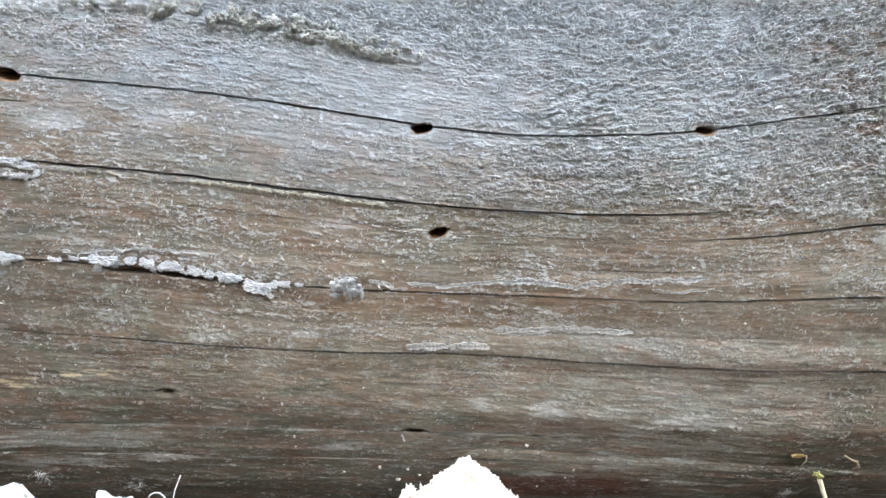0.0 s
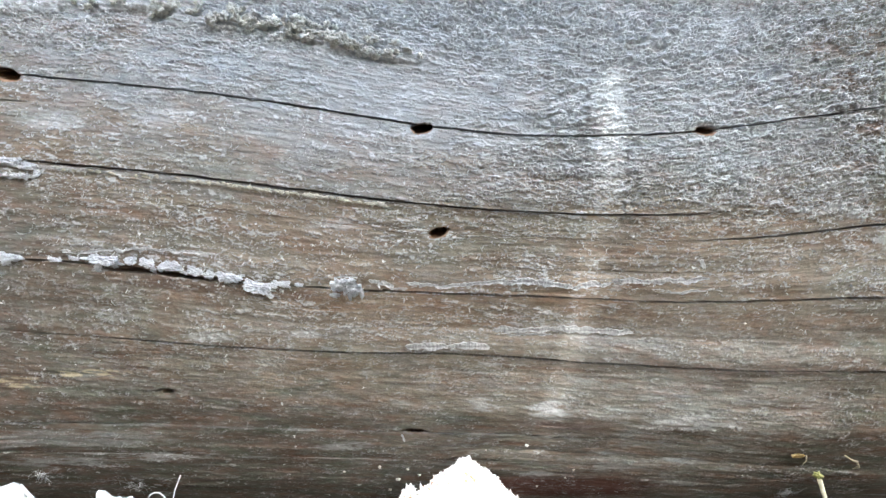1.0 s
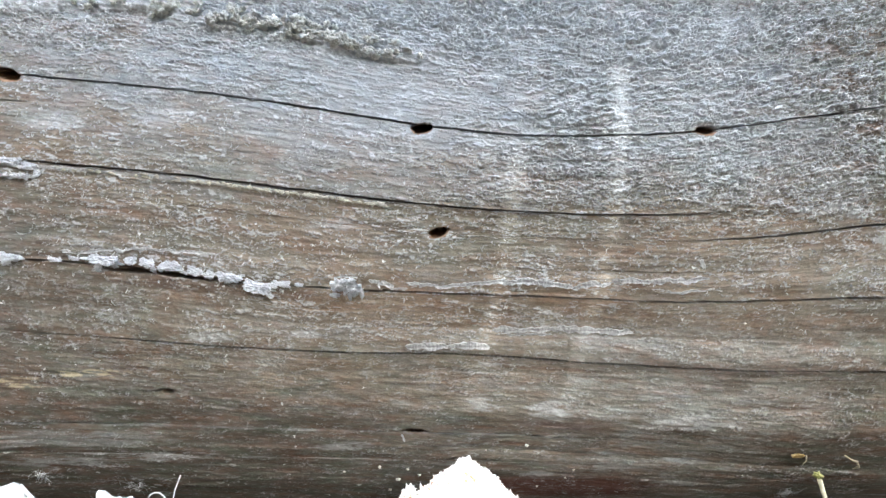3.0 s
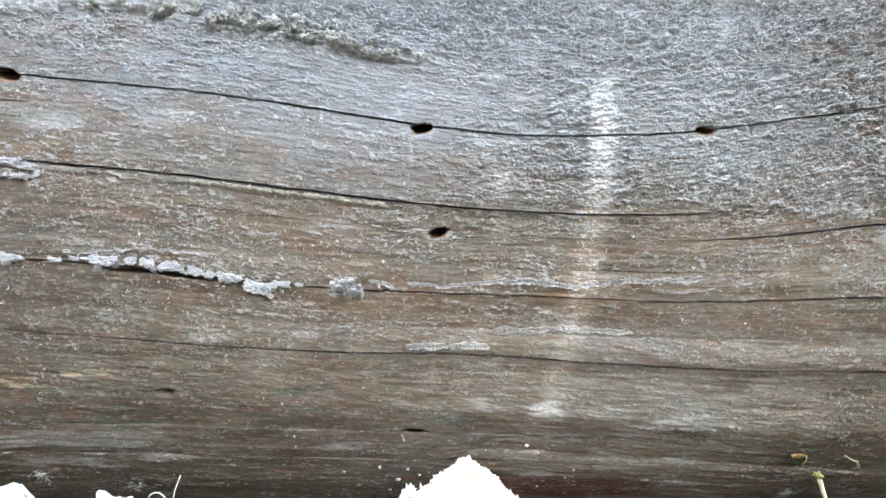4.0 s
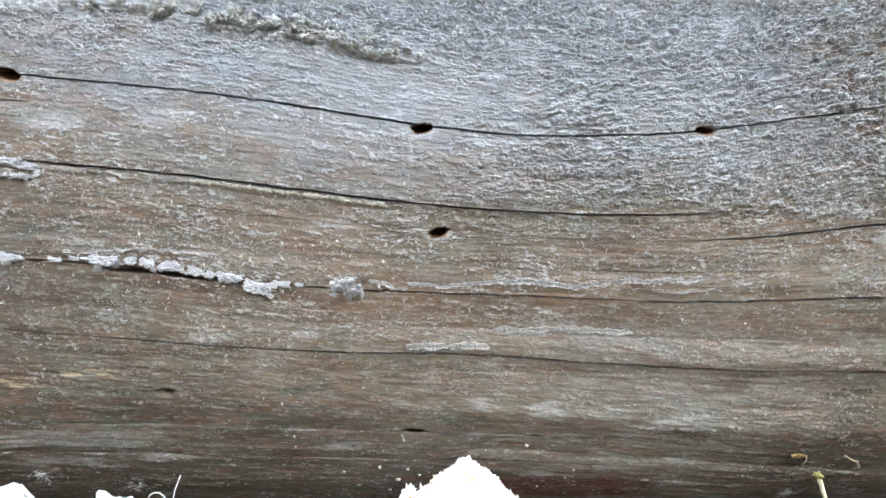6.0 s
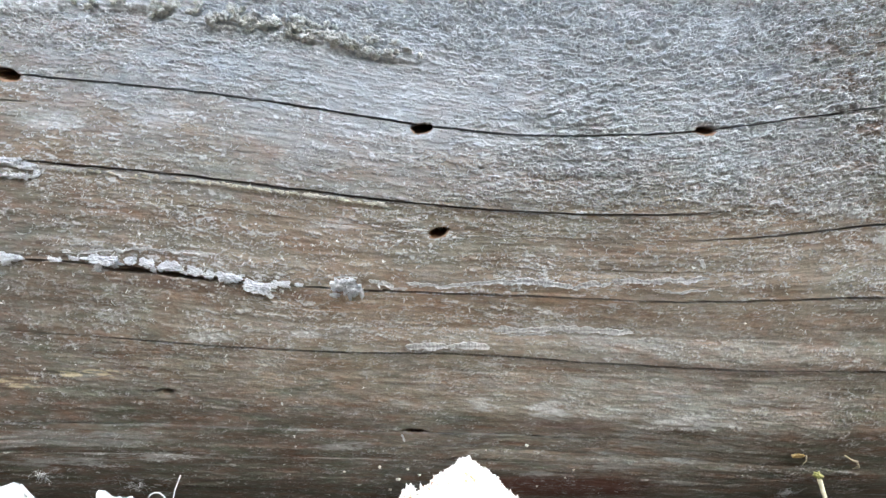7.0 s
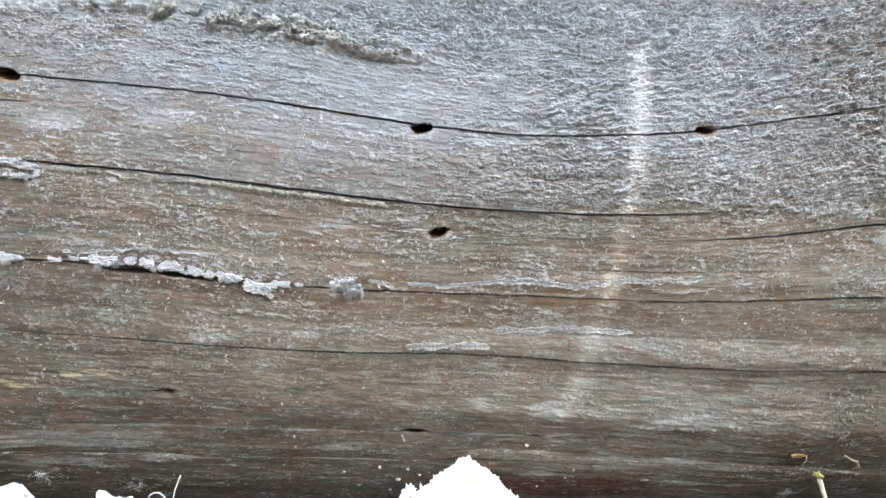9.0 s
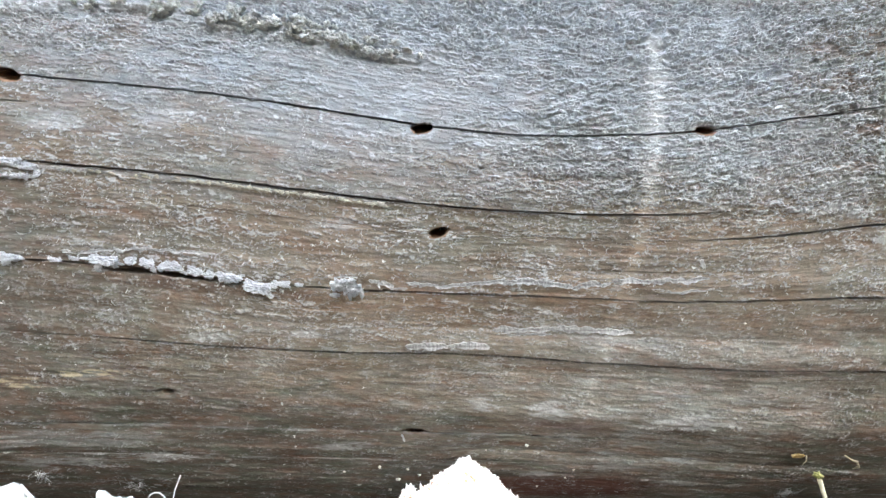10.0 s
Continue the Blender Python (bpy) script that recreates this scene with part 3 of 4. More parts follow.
LICHEN = plain("beige_lichen", (0.70, 0.67, 0.57), (0.96, 0.95, 0.89), 450, 0.9, 0.8)
rng = np.random.RandomState(5)
for k in range(150):
    x = rng.choice([rng.uniform(-110, -36), rng.uniform(-110, -36), rng.uniform(-160, -110), rng.uniform(-205, -10)])
    line = float(np.interp(x, [-202, -149, -112, -74, -38, -13], [171.5, 168.5, 161.6, 154.6, 143.8, 141.2]))
    w = rng.uniform(2.0, 5.6)
    tuft = part("lichen_tuft", lump_mesh("lichen_tuft", LICHEN, (w, rng.uniform(1.8, 3.8), rng.uniform(2.4, 4.6)), 4.3 * k, 0.95, 3), fallen_log, "beige knobbly lichen tuft")
    tuft.matrix_world = spot(x, line + rng.normal(0, 1.7) + (6 if rng.rand() < 0.22 else 0), 1.4) @ pose(0, 0, 0, 0, 0, rng.uniform(-35, 15))

rng = np.random.RandomState(12)
for k in range(70):
    x = rng.uniform(-140, -28) if k < 56 else rng.uniform(-235, -140)
    low_edge = float(smooth_line(GRAIN_2, np.array([x]))[0]) - 1.6 - rng.uniform(0, 1.6)
    w = rng.uniform(1.5, 5)
    crumb = part("yellow_crust", lump_mesh("yellow_crust", YELLOW_CRUST, (w, rng.uniform(1.2, 2.4), 1.8), 7.1 * k, 0.7, 2), fallen_log, "yellowish crust under the crack")
    crumb.matrix_world = spot(x, low_edge, 0.1) @ pose(0, 0, 0, 0, 0, -8 + rng.uniform(-12, 12))


# ---- loose fibres over the skin ----
def fibres(name, mat, seed, n, coarse):
    rng = np.random.RandomState(seed)
    x = rng.uniform(-280, 280, n)
    s = rng.uniform(-160, 185, n)
    keep = rng.rand(n) < 0.05 * step(-70, -30, s) + 0.01 + (0.03 + 0.47 * step(0, 50, s)) * (fractal(x / 30, s / 14, 41, 3) > 0.5) + 0.4 * step(0, 50, s)
    if coarse:
        keep = rng.rand(n) < 0.02 + step(0, 14, s) * step(75, 50, s) * (0.10 + 0.5 * (fractal(x / 24, s / 9, 44, 3) > 0.5)) * step(-260, -60, x) + step(-20, 60, x) * step(50, 70, s) * (0.35 + 0.5 * (fractal(x / 20, s / 12, 45, 3) > 0.48)) + 0.6 * step(140, 160, s) + 0.08 * step(-45, -10, s)
        keep &= rng.rand(n) > 0.5 * step(-20, -60, s)
    x, s = x[keep], s[keep]
    g = height_of(x, s)
    h = trunk_surface(x, g)[0]
    shut = np.min([np.abs(g - c[0]) + 9 * ((x < c[1]) | (x > c[2])) for c in CRACKS[:6]], 0)
    verts, faces = [], []
    for a, b, lift, away in zip(x, s, h, shut):
        if lift < -1.5 or (coarse and away < 2.4):
            continue
        length, wide = (rng.lognormal(0.75, 0.4), rng.uniform(0.7, 1.7)) if coarse else (rng.lognormal(0.3, 0.5), rng.uniform(0.3, 0.9))
        turn = rng.normal(0, 0.45) if rng.rand() < 0.9 else rng.uniform(0, 3.1)
        curl = rng.uniform(0.0, 1.1 if coarse else 0.8)
        base = len(verts)
        for k in range(4):
            u = k / 3 - 0.5
            bend = turn + rng.normal(0, 0.75)
            cx, cy = a + math.cos(bend) * u * length, b + math.sin(bend) * u * length
            z = lift + 0.12 + curl * (2 * u) ** 2
            w = wide * (1.1 - abs(1.5 * u)) / 2
            for side, dz in ((-w, 0), (w, rng.uniform(0.2, 0.9) if coarse else 0.22)):
                px, ps = cx - math.sin(turn) * side, cy + math.cos(turn) * side
                th, rad = ps / 1000 / R, R + (z + dz) / 1000
                verts.append((px / 1000, -rad * math.cos(th), AXIS_Z + rad * math.sin(th)))
        for k in range(3):
            q = base + 2 * k
            faces.append((q, q + 2, q + 3, q + 1))
    return mesh_from(name, verts, faces, mat, False)


part("fibre_fuzz", fibres("fibre_fuzz", FLAKE, 3, 15000, False), fallen_log, "fine pale loose fibres", "stuff")
part("curl_fuzz", fibres("curl_fuzz", CURL, 8, 8000, True), fallen_log, "short whitish curls of weathered wood", "stuff")


# ---- ground ----
def ground_mesh():
    xs = np.concatenate([[-400, -60, -12, -4, -1.5], np.linspace(-0.7, 0.7, 90), [1.5, 4, 12, 60, 400]])
    ys = np.concatenate([[-400, -60, -12, -4, -1.8], np.linspace(-0.9, 0.5, 90), [1.2, 4, 12, 60, 400]])
    x, y = np.meshgrid(xs, ys, indexing="ij")
    near = np.exp(-(x / 1.0) ** 2 - ((y + 0.2) / 1.0) ** 2)
    z = near * 0.022 * (fractal(x * 28, y * 28, 51, 4) - 0.6)
    z = z - 0.045 * np.exp(-((y + 0.19) / 0.045) ** 2) * step(1.0, 0.5, np.abs(x))
    nx, ny = x.shape
    verts = np.stack([x, y, z], -1).reshape(-1, 3).tolist()
    faces = [(i * ny + j, (i + 1) * ny + j, (i + 1) * ny + j + 1, i * ny + j + 1) for i in range(nx - 1) for j in range(ny - 1)]
    return mesh_from("ground", verts, faces, SOIL)


thing("ground", ground_mesh(), Matrix(), "dark brown soil with leaf litter under the log", "ground", kind="structure")


# added out of view: blocks low skylight, more in front than behind the log
def backdrop_mesh():
    n, rows, verts, faces = 120, 14, [], []
    for i in range(n):
        a = 2 * math.pi * i / n
        for k in range(rows):
            u = k / (rows - 1)
            top = 4.2 - 1.8 * math.sin(a) + 1.0 * noise.noise(Vector((math.cos(a) * 3, math.sin(a) * 3, 2))) + 0.7 * noise.noise(Vector((math.cos(a) * 14, math.sin(a) * 14, 5)))
            r = 7.5 + 0.8 * noise.noise(Vector((math.cos(a) * 9, math.sin(a) * 9, u * 6))) - 0.8 * u
            verts.append((math.cos(a) * r, math.sin(a) * r, -0.1 + top * u))
    for i in range(n):
        for k in range(rows - 1):
            q = (i + 1) % n
            faces.append((i * rows + k, i * rows + k + 1, q * rows + k + 1, q * rows + k))
    return mesh_from("backdrop", verts, faces, plain("woodland", (0.02, 0.035, 0.012), (0.07, 0.09, 0.035), 3, 0.9, 1.0, (1, 1, 1), 0.3))


thing("backdrop", backdrop_mesh(), Matrix(), "unseen ring of dark green woodland added to block low skylight", "woodland", kind="structure")


# ---- frass ----
def mound_mesh(radius, tall, seed):
    rings, turns, verts, faces = 60, 110, [], []
    for i in range(rings + 1):
        r = i / rings
        for k in range(turns):
            a = 2 * math.pi * k / turns
            d = Vector((math.cos(a) * r, math.sin(a) * r, seed))
            q = math.sqrt(r * r + 0.02) - 0.1414
            z = tall * (1 - q) ** 1.1 + tall * 0.13 * noise.noise(d * 4.5) * (1 - r)
            z += 0.0026 * (abs(noise.noise(d * 10)) + 0.8 * noise.noise(d * 24)) * min(1, 3 * (1 - r))
            edge = 1 + 0.12 * noise.noise(Vector((math.cos(a), math.sin(a), seed)) * 2)
            wob = 0.0016 * noise.noise(d * 21 + Vector((9, 0, 0)))
            verts.append((d.x * radius * edge + wob, d.y * radius * edge + wob, max(z, -0.004) if r < 1 else -0.006))
    for i in range(rings):
        for k in range(turns):
            q = (k + 1) % turns
            faces.append((i * turns + k, (i + 1) * turns + k, (i + 1) * turns + q, i * turns + q))
    return mesh_from("mound", verts, faces, FRASS)


def grains_mesh(mound, count, seed, size, mat):
    rng = np.random.RandomState(seed)
    base = [v.co.copy() for v in mound.vertices]
    verts, faces = [], []
    for _ in range(count):
        c = base[rng.randint(700, len(base))]
        turn = Euler(rng.uniform(0, 6.28, 3)).to_matrix()
        dims = Vector((rng.lognormal(0, 0.4), rng.uniform(0.4, 0.9), rng.uniform(0.3, 0.7))) * size
        q = len(verts)
        for sx, sy, sz in ((-1, 0, 0), (1, 0, 0), (0, -1, 0), (0, 1, 0), (0, 0, -1), (0, 0, 1)):
            verts.append(tuple(c + turn @ Vector((sx * dims.x, sy * dims.y, sz * dims.z))))
        for a, b, d in ((0, 2, 5), (2, 1, 5), (1, 3, 5), (3, 0, 5), (2, 0, 4), (1, 2, 4), (3, 1, 4), (0, 3, 4)):
            faces.append((q + a, q + b, q + d))
    return mesh_from("grains", verts, faces, mat, False)


def frass_pile(x, y, radius, tall, seed, count, label):
    pile = tagged(new("frass_pile"), label, "sawdust pile", "frass heaps")
    pile.matrix_world = pose(x, y, 0)
    me = mound_mesh(radius, tall, seed)
    part("mound", me, pile)
    part("coarse_grain", grains_mesh(me, count, int(seed), 0.0009, FRASS), pile, "coarse wood grains", "stuff")
    part("crumbly_frass", grains_mesh(me, count // 2, int(seed) + 40, 0.0017, FRASS), pile, "cream crumbs of chewed wood", "stuff")
    part("orange_frass", grains_mesh(me, count // 12, int(seed) + 70, 0.0012, ORANGE_FRASS), pile, "orange-brown crumbs of chewed wood", "stuff")


frass_pile(0.0117, -0.285, 0.0500, 0.0605, 3, 1800, "tall heap of pale fresh frass on the soil against the log")
frass_pile(-0.0195, -0.283, 0.018, 0.0425, 8, 400, "small heap of pale frass beside the tall heap")



# ---- small litter on and before the log ----
def rod_mesh(name, mat, points, radius, sides=7, wobble=0.0, seed=0.0):
    """A round rod through points, its radius given at each."""
    verts, faces = [], []
    for i, p in enumerate(points):
        p = Vector(p)
        d = (Vector(points[min(i + 1, len(points) - 1)]) - Vector(points[max(i - 1, 0)])).normalized()
        side = d.cross(Vector((0.3, 0.9, 0.31))).normalized()
        other = d.cross(side)
        for k in range(sides):
            a = 2 * math.pi * k / sides
            r = radius[i] * (1 + wobble * noise.noise(Vector((i * 0.9, k * 1.3, seed))))
            verts.append(tuple(p + (side * math.cos(a) + other * math.sin(a)) * r))
    for i in range(len(points) - 1):
        for k in range(sides):
            q = (k + 1) % sides
            faces.append((i * sides + k, i * sides + q, (i + 1) * sides + q, (i + 1) * sides + k))
    faces += [tuple(range(sides - 1, -1, -1)), tuple(range((len(points) - 1) * sides, len(points) * sides))]
    return mesh_from(name, verts, faces, mat)


def slab_mesh(name, mat, length, width, thick, seed):
    """A torn chip in mm: an uneven outline with bevelled rim, slightly warped."""
    n, verts, faces = 72, [], []
    for ring, (k, z) in enumerate(((0.9, -0.5), (1.0, -0.1), (0.97, 0.3), (0.82, 0.5))):
        for i in range(n):
            a = 2 * math.pi * i / n
            c, d = math.cos(a), math.sin(a)
            box = 1 / max(abs(c), abs(d)) ** 0.75
            r = k * box * (0.82 + 0.3 * noise.noise(Vector((c * 2.2, d * 2.2, seed))) + 0.1 * noise.noise(Vector((c * 5, d * 5, seed))) + 0.05 * noise.noise(Vector((c * 14, d * 14, seed))))
            x, y = c * r, d * r
            verts.append((x * length / 2000, y * width / 2000, (z * thick + 0.12 * thick * noise.noise(Vector((x * 2, y * 2, seed + 5))) + 0.06 * width * y * y * math.sin(seed)) / 1000))
    for ring in range(3):
        for i in range(n):
            q = (i + 1) % n
            faces.append((ring * n + i, ring * n + q, ring * n + n + q, ring * n + n + i))
    faces += [tuple(range(n - 1, -1, -1)), tuple(range(3 * n, 4 * n))]
    return mesh_from(name, verts, faces, mat, False)


thing("wood_splinter", strip_mesh("wood_splinter", CRUST, 7.5, 0.8, 0.8, 5), spot(-23.6, -86, 0.6) @ pose(0, 0, 0, 0, 0, 97), "thin whitish splinter hanging below a gnawed hole", "splinter")
thing("husk", slab_mesh("husk", FLAKE, 7.0, 3.0, 1.0, 2), spot(138.6, 29.2, 0.6) @ pose(0, 0, 0, 0, 0, -65), "pale straw-coloured husk stuck to the log", "husk")
thing("white_speck", slab_mesh("white_speck", CHIP, 3.2, 2.2, 1.0, 4), spot(225.3, 21.5, 0.6) @ pose(0, 0, 0, 0, 0, -55), "small white speck on the log", "speck")
thing("amber_chip", slab_mesh("amber_chip", AMBER, 8.5, 4, 1.5, 6), spot(216, -101.5, 1.0), "amber-yellow chip of wood stuck to the log", "wood chip")
thing("fibre_thread", rod_mesh("fibre_thread", STRAW, [(0, 0, 0), (0.001, -0.004, 0.001), (0, -0.009, 0.0005)], [0.0005, 0.0004, 0.0003]), spot(222, -103, 0.5), "short pale fibre hanging below an amber chip", "fibre")
thing("curled_scrap", rod_mesh("curled_scrap", STRAW, [(-0.006, 0.004, 0), (-0.002, 0.002, 0.002), (0.002, 0, 0.002), (0.005, -0.005, 0.002), (0.003, -0.009, 0.001)], [0.0004, 0.0006, 0.0008, 0.0008, 0.0004], 7, 0.7), spot(251, -106, 1.0), "curled dull yellow scrap on the log", "scrap")

twig = tagged(new("dry_twig"), "yellowish dry stalk with a knobbed tip leaning on the log", "twig")
part("stalk", rod_mesh("stalk", STRAW, [(0.240, -0.285, -0.004), (0.2330, -0.268, 0.010), (0.2300, -0.2600, 0.0185), (0.2275, -0.2540, 0.0285)], [0.0015, 0.0012, 0.0013, 0.0015], 8, 0.5, 2), twig)
part("tip", lump_mesh("tip", plain("green_tip", (0.28, 0.30, 0.08), (0.5, 0.48, 0.2), 400), (4.6, 4.2, 4.2), 8, 0.8, 3), twig, "greenish knobbed tip").matrix_world = pose(0.2270, -0.2535, 0.0300)
thing("thin_stalk", rod_mesh("thin_stalk", STRIP, [(-0.166, -0.268, -0.004), (-0.1635, -0.262, 0.013), (-0.1622, -0.256, 0.022), (-0.1600, -0.2505, 0.0285)], [0.0004, 0.0004, 0.0004, 0.0006], 6, 0.3), Matrix(), "thin pale dry stalk standing against the log", "stalk")
thing("curled_fibre", rod_mesh("curled_fibre", CHIP, [(-0.1745, -0.267, 0.0235), (-0.1725, -0.2665, 0.0262), (-0.170, -0.266, 0.0272), (-0.1675, -0.2655, 0.0266), (-0.165, -0.266, 0.0246), (-0.163, -0.267, 0.0205), (-0.161, -0.268, 0.013), (-0.160, -0.269, -0.004)], [0.0003, 0.0005, 0.0005, 0.0005, 0.0005, 0.0005, 0.0005, 0.0005], 6, 0.3), Matrix(), "curled whitish fibre on the soil by the log", "fibre")
thing("bark_chip", slab_mesh("bark_chip", CHIP, 62, 44, 5, 3), pose(-0.258, -0.284, 0.0235, 56, 20, 8), "broad whitish chip leaning on the log's foot", "wood chip", "white chips")
thing("wood_chip", slab_mesh("wood_chip", CHIP, 34, 34, 5, 9), pose(-0.187, -0.284, 0.0215, 60, 12, -6), "rounded whitish chip standing by the log's foot", "wood chip", "white chips")
thing("stick", rod_mesh("stick", CHIP, [(-0.2445, -0.272, 0.037), (-0.2330, -0.277, 0.026), (-0.214, -0.286, 0.008), (-0.204, -0.292, -0.003)], [0.0009, 0.0015, 0.0017, 0.0016], 7, 0.25), Matrix(), "slim whitish stick leaning on a chip", "stick")


def fluff_mesh(seed, spread):
    """A tuft of hair-thin curled fibres in one mesh, in mm."""
    rng = np.random.RandomState(seed)
    verts, faces = [], []
    for _ in range(60):
        x, y, z = rng.normal(0, spread * 0.4), rng.normal(0, spread * 0.5), 0.3
        turn, base = rng.uniform(0, 6.3), len(verts)
        for k in range(7):
            turn += rng.normal(0, 0.5)
            x, y, z = x + math.cos(turn) * 0.7, y + math.sin(turn) * 0.9, max(0.2, z + rng.normal(0.1, 0.35))
            for dx, dy, dz in ((0.09, 0, 0), (-0.05, 0.08, 0), (-0.05, -0.08, 0.05)):
                verts.append(((x + dx) / 1000, (y + dy) / 1000, (z + dz) / 1000))
        for k in range(6):
            for j in range(3):
                q = base + 3 * k
                faces.append((q + j, q + (j + 1) % 3, q + 3 + (j + 1) % 3, q + 3 + j))
    return mesh_from("fluff", verts, faces, CRUST, False)


for k, (x, s, spread) in enumerate(((-199.9, -140.9, 8), (225.7, -154.0, 7), (-253.9, -126.5, 4))):
    thing("fluff_tuft", fluff_mesh(60 + k, spread), spot(x, s, 0.3), "tuft of hair-thin whitish fluff on the log's foot", "fluff", "tufts of fluff")
for k, (x, s, size) in enumerate([(-28.6, -134.2, 3.2), (-34.9, -150.0, 2.2), (-39.6, -118.1, 2.6), (-22.0, -120.8, 2.2), (-15.1, -128.0, 2.6), (-62.0, -122.9, 1.8), (50.6, -94.3, 2.6), (82.0, -120.8, 1.8), (77.9, -131.1, 1.4), (26.1, -99.4, 1.4), (164.8, -4.5, 1.6), (61.1, -144.4, 1.6)]):
    thing("frass_crumb", lump_mesh("frass_crumb", FRASS, (size, size * 0.7, size * 0.7), 5.1 * k, 0.7, 2), spot(x, s, 0.4) @ pose(0, 0, 0, 0, 0, 37 * k), "tiny pale crumb of frass caught on the log", "wood crumb", "crumbs on the log")


# ---- the ant and what it throws out ----
HOLE = spot(-2.1, 46.4)


def ball(name, mat, size, seed=0.0, rough=0.0):
    bm = bmesh.new()
    bmesh.ops.create_uvsphere(bm, u_segments=14, v_segments=9, radius=0.5)
    for v in bm.verts:
        k = 1 + rough * noise.noise(v.co * 5 + Vector((seed, 0, 0)))
        v.co = Vector((v.co.x * size[0] * k / 1000, v.co.y * size[1] * k / 1000, v.co.z * size[2] * k / 1000))
    return from_bm(name, bm, mat)


def carpenter_ant():
    """An ant that looks along its z, its back towards y; origin between the jaws."""
    ant = tagged(new("carpenter_ant"), "dark brown ant working in the gnawed hole", "ant")
    head = part("head", ball("head", ANT, (2.3, 1.6, 2.4)), ant)
    head.matrix_basis = pose(0, 0, -0.0016)
    for side in (-1, 1):
        part("mandible", rod_mesh("mandible", ANT, [(side * 0.0007, -0.0002, 0.0009), (side * 0.0009, -0.0003, 0.0016), (side * 0.0003, -0.0003, 0.0021)], [0.0003, 0.00025, 0.0001], 6), head)
        part("antenna", rod_mesh("antenna", ANT, [(side * 0.0005, 0.0006, 0.0007), (side * 0.0019, 0.0012, 0.0014), (side * 0.0016, 0.0006, 0.0027)], [0.00014, 0.00012, 0.00012], 5), head)
    part("thorax", ball("thorax", ANT, (1.5, 1.5, 3.4)), ant).matrix_basis = pose(0, 0, -0.0044)
    part("waist", ball("waist", ANT, (0.6, 0.9, 0.7)), ant).matrix_basis = pose(0, 0, -0.0063)
    part("gaster", ball("gaster", ANT, (2.2, 2.0, 3.6)), ant).matrix_basis = pose(0, 0, -0.0083)
    for side in (-1, 1):
        for k in range(3):
            z = -0.0034 - 0.0008 * k
            part("leg", rod_mesh("leg", ANT, [(side * 0.0005, -0.0003, z), (side * 0.0017, 0.0005, z + 0.0006 - 0.0007 * k), (side * 0.0025, -0.0014, z + 0.001 - 0.001 * k)], [0.0002, 0.00017, 0.0001], 5), ant)
    return ant


ant = carpenter_ant()
pellet_one = thing("frass_pellet", lump_mesh("frass_pellet", PELLET, (2.6, 2.6, 2.8), 21, 0.5, 2), HOLE, "small pinkish pellet of chewed wood", "wood pellet", "pellets thrown out")
pellet_two = thing("frass_pellet", lump_mesh("frass_pellet", PELLET, (3.6, 3.4, 3.6), 27, 0.5, 2), HOLE, "pale cream pellet of chewed wood", "wood pellet", "pellets thrown out")
sliver = thing("wood_sliver", strip_mesh("wood_sliver", FLAKE, 3.8, 0.7, 0.5, 31), HOLE, "thin pale sliver of wood held by the ant", "splinter")


# ---- the unseen plant whose leaves shade the log ----
AREF = Vector((0.0900, -0.2548, 0.2127))
BREF = Vector((0.0400, -0.2548, 0.2127))


def leaf_frame(high, low):
    """Axes across and along a gap between leaves, seen from the sun."""
    d = Vector(high) - Vector(low)
    v = (d - TO_SUN * d.dot(TO_SUN)).normalized()
    return v.cross(TO_SUN).normalized(), v


RISE = TO_SUN.cross(Vector((1, 0, 0))).normalized()
FOOT = Vector((0, -0.2635, 0.046))
# the leaves hang almost straight down across the sun's rays, and their tips arch to one side
UA, VA = leaf_frame(RISE + Vector((-0.15, 0, 0)), (0, 0, 0))
ARCH = AREF.dot(RISE) + 0.0536


def arched(rise):
    """Sideways shift of an arching leaf at a height across the sun's rays, nought at the gaps' middles."""
    return -1.85 * (max(0.0, ARCH - rise) ** 2 - 0.0536 ** 2)


def blade_mesh(width, length, seed, side=0):
    """A strap leaf: one long edge at x = 0, its blade towards x, its length along y; keeled, thin, its low end cut off aslant.
    A side of 1 or -1 gives an arched tip for a leaf that spreads to that side."""
    n, cols, verts, faces = 80, 5, [], []
    skew = -side * UA.dot(RISE) / VA.dot(RISE)
    for skin in (1, -1):
        for i in range(n + 1):
            u = i / n
            y = (u - 0.5) * length
            tip = min(1, 45 * u + 0.3, 5 * (1 - u)) ** 0.6
            bow = side * arched(FOOT.dot(RISE) + u * length * VA.dot(RISE)) if side else 0.0
            wave = 0.0006 * noise.noise(Vector((y * 22, seed, 0)))
            for k in range(cols):
                c = k / (cols - 1)
                x = wave + width * (1 - tip) * 0.5 + c * width * tip
                verts.append((x + bow, y + skew * x * (1 - u), 0.004 * abs(c - 0.5) * 2 + skin * 0.0003))
    per = (n + 1) * cols
    for i in range(n):
        for k in range(cols - 1):
            q = i * cols + k
            faces.append((q, q + 1, q + cols + 1, q + cols))
            faces.append((per + q, per + q + cols, per + q + cols + 1, per + q + 1))
    for i in range(n):
        for k in (0, cols - 1):
            q = i * cols + k
            faces.append((q, q + cols, per + q + cols, per + q) if k == 0 else (q, per + q, per + q + cols, q + cols))
    return mesh_from("blade", verts, faces, LEAF)


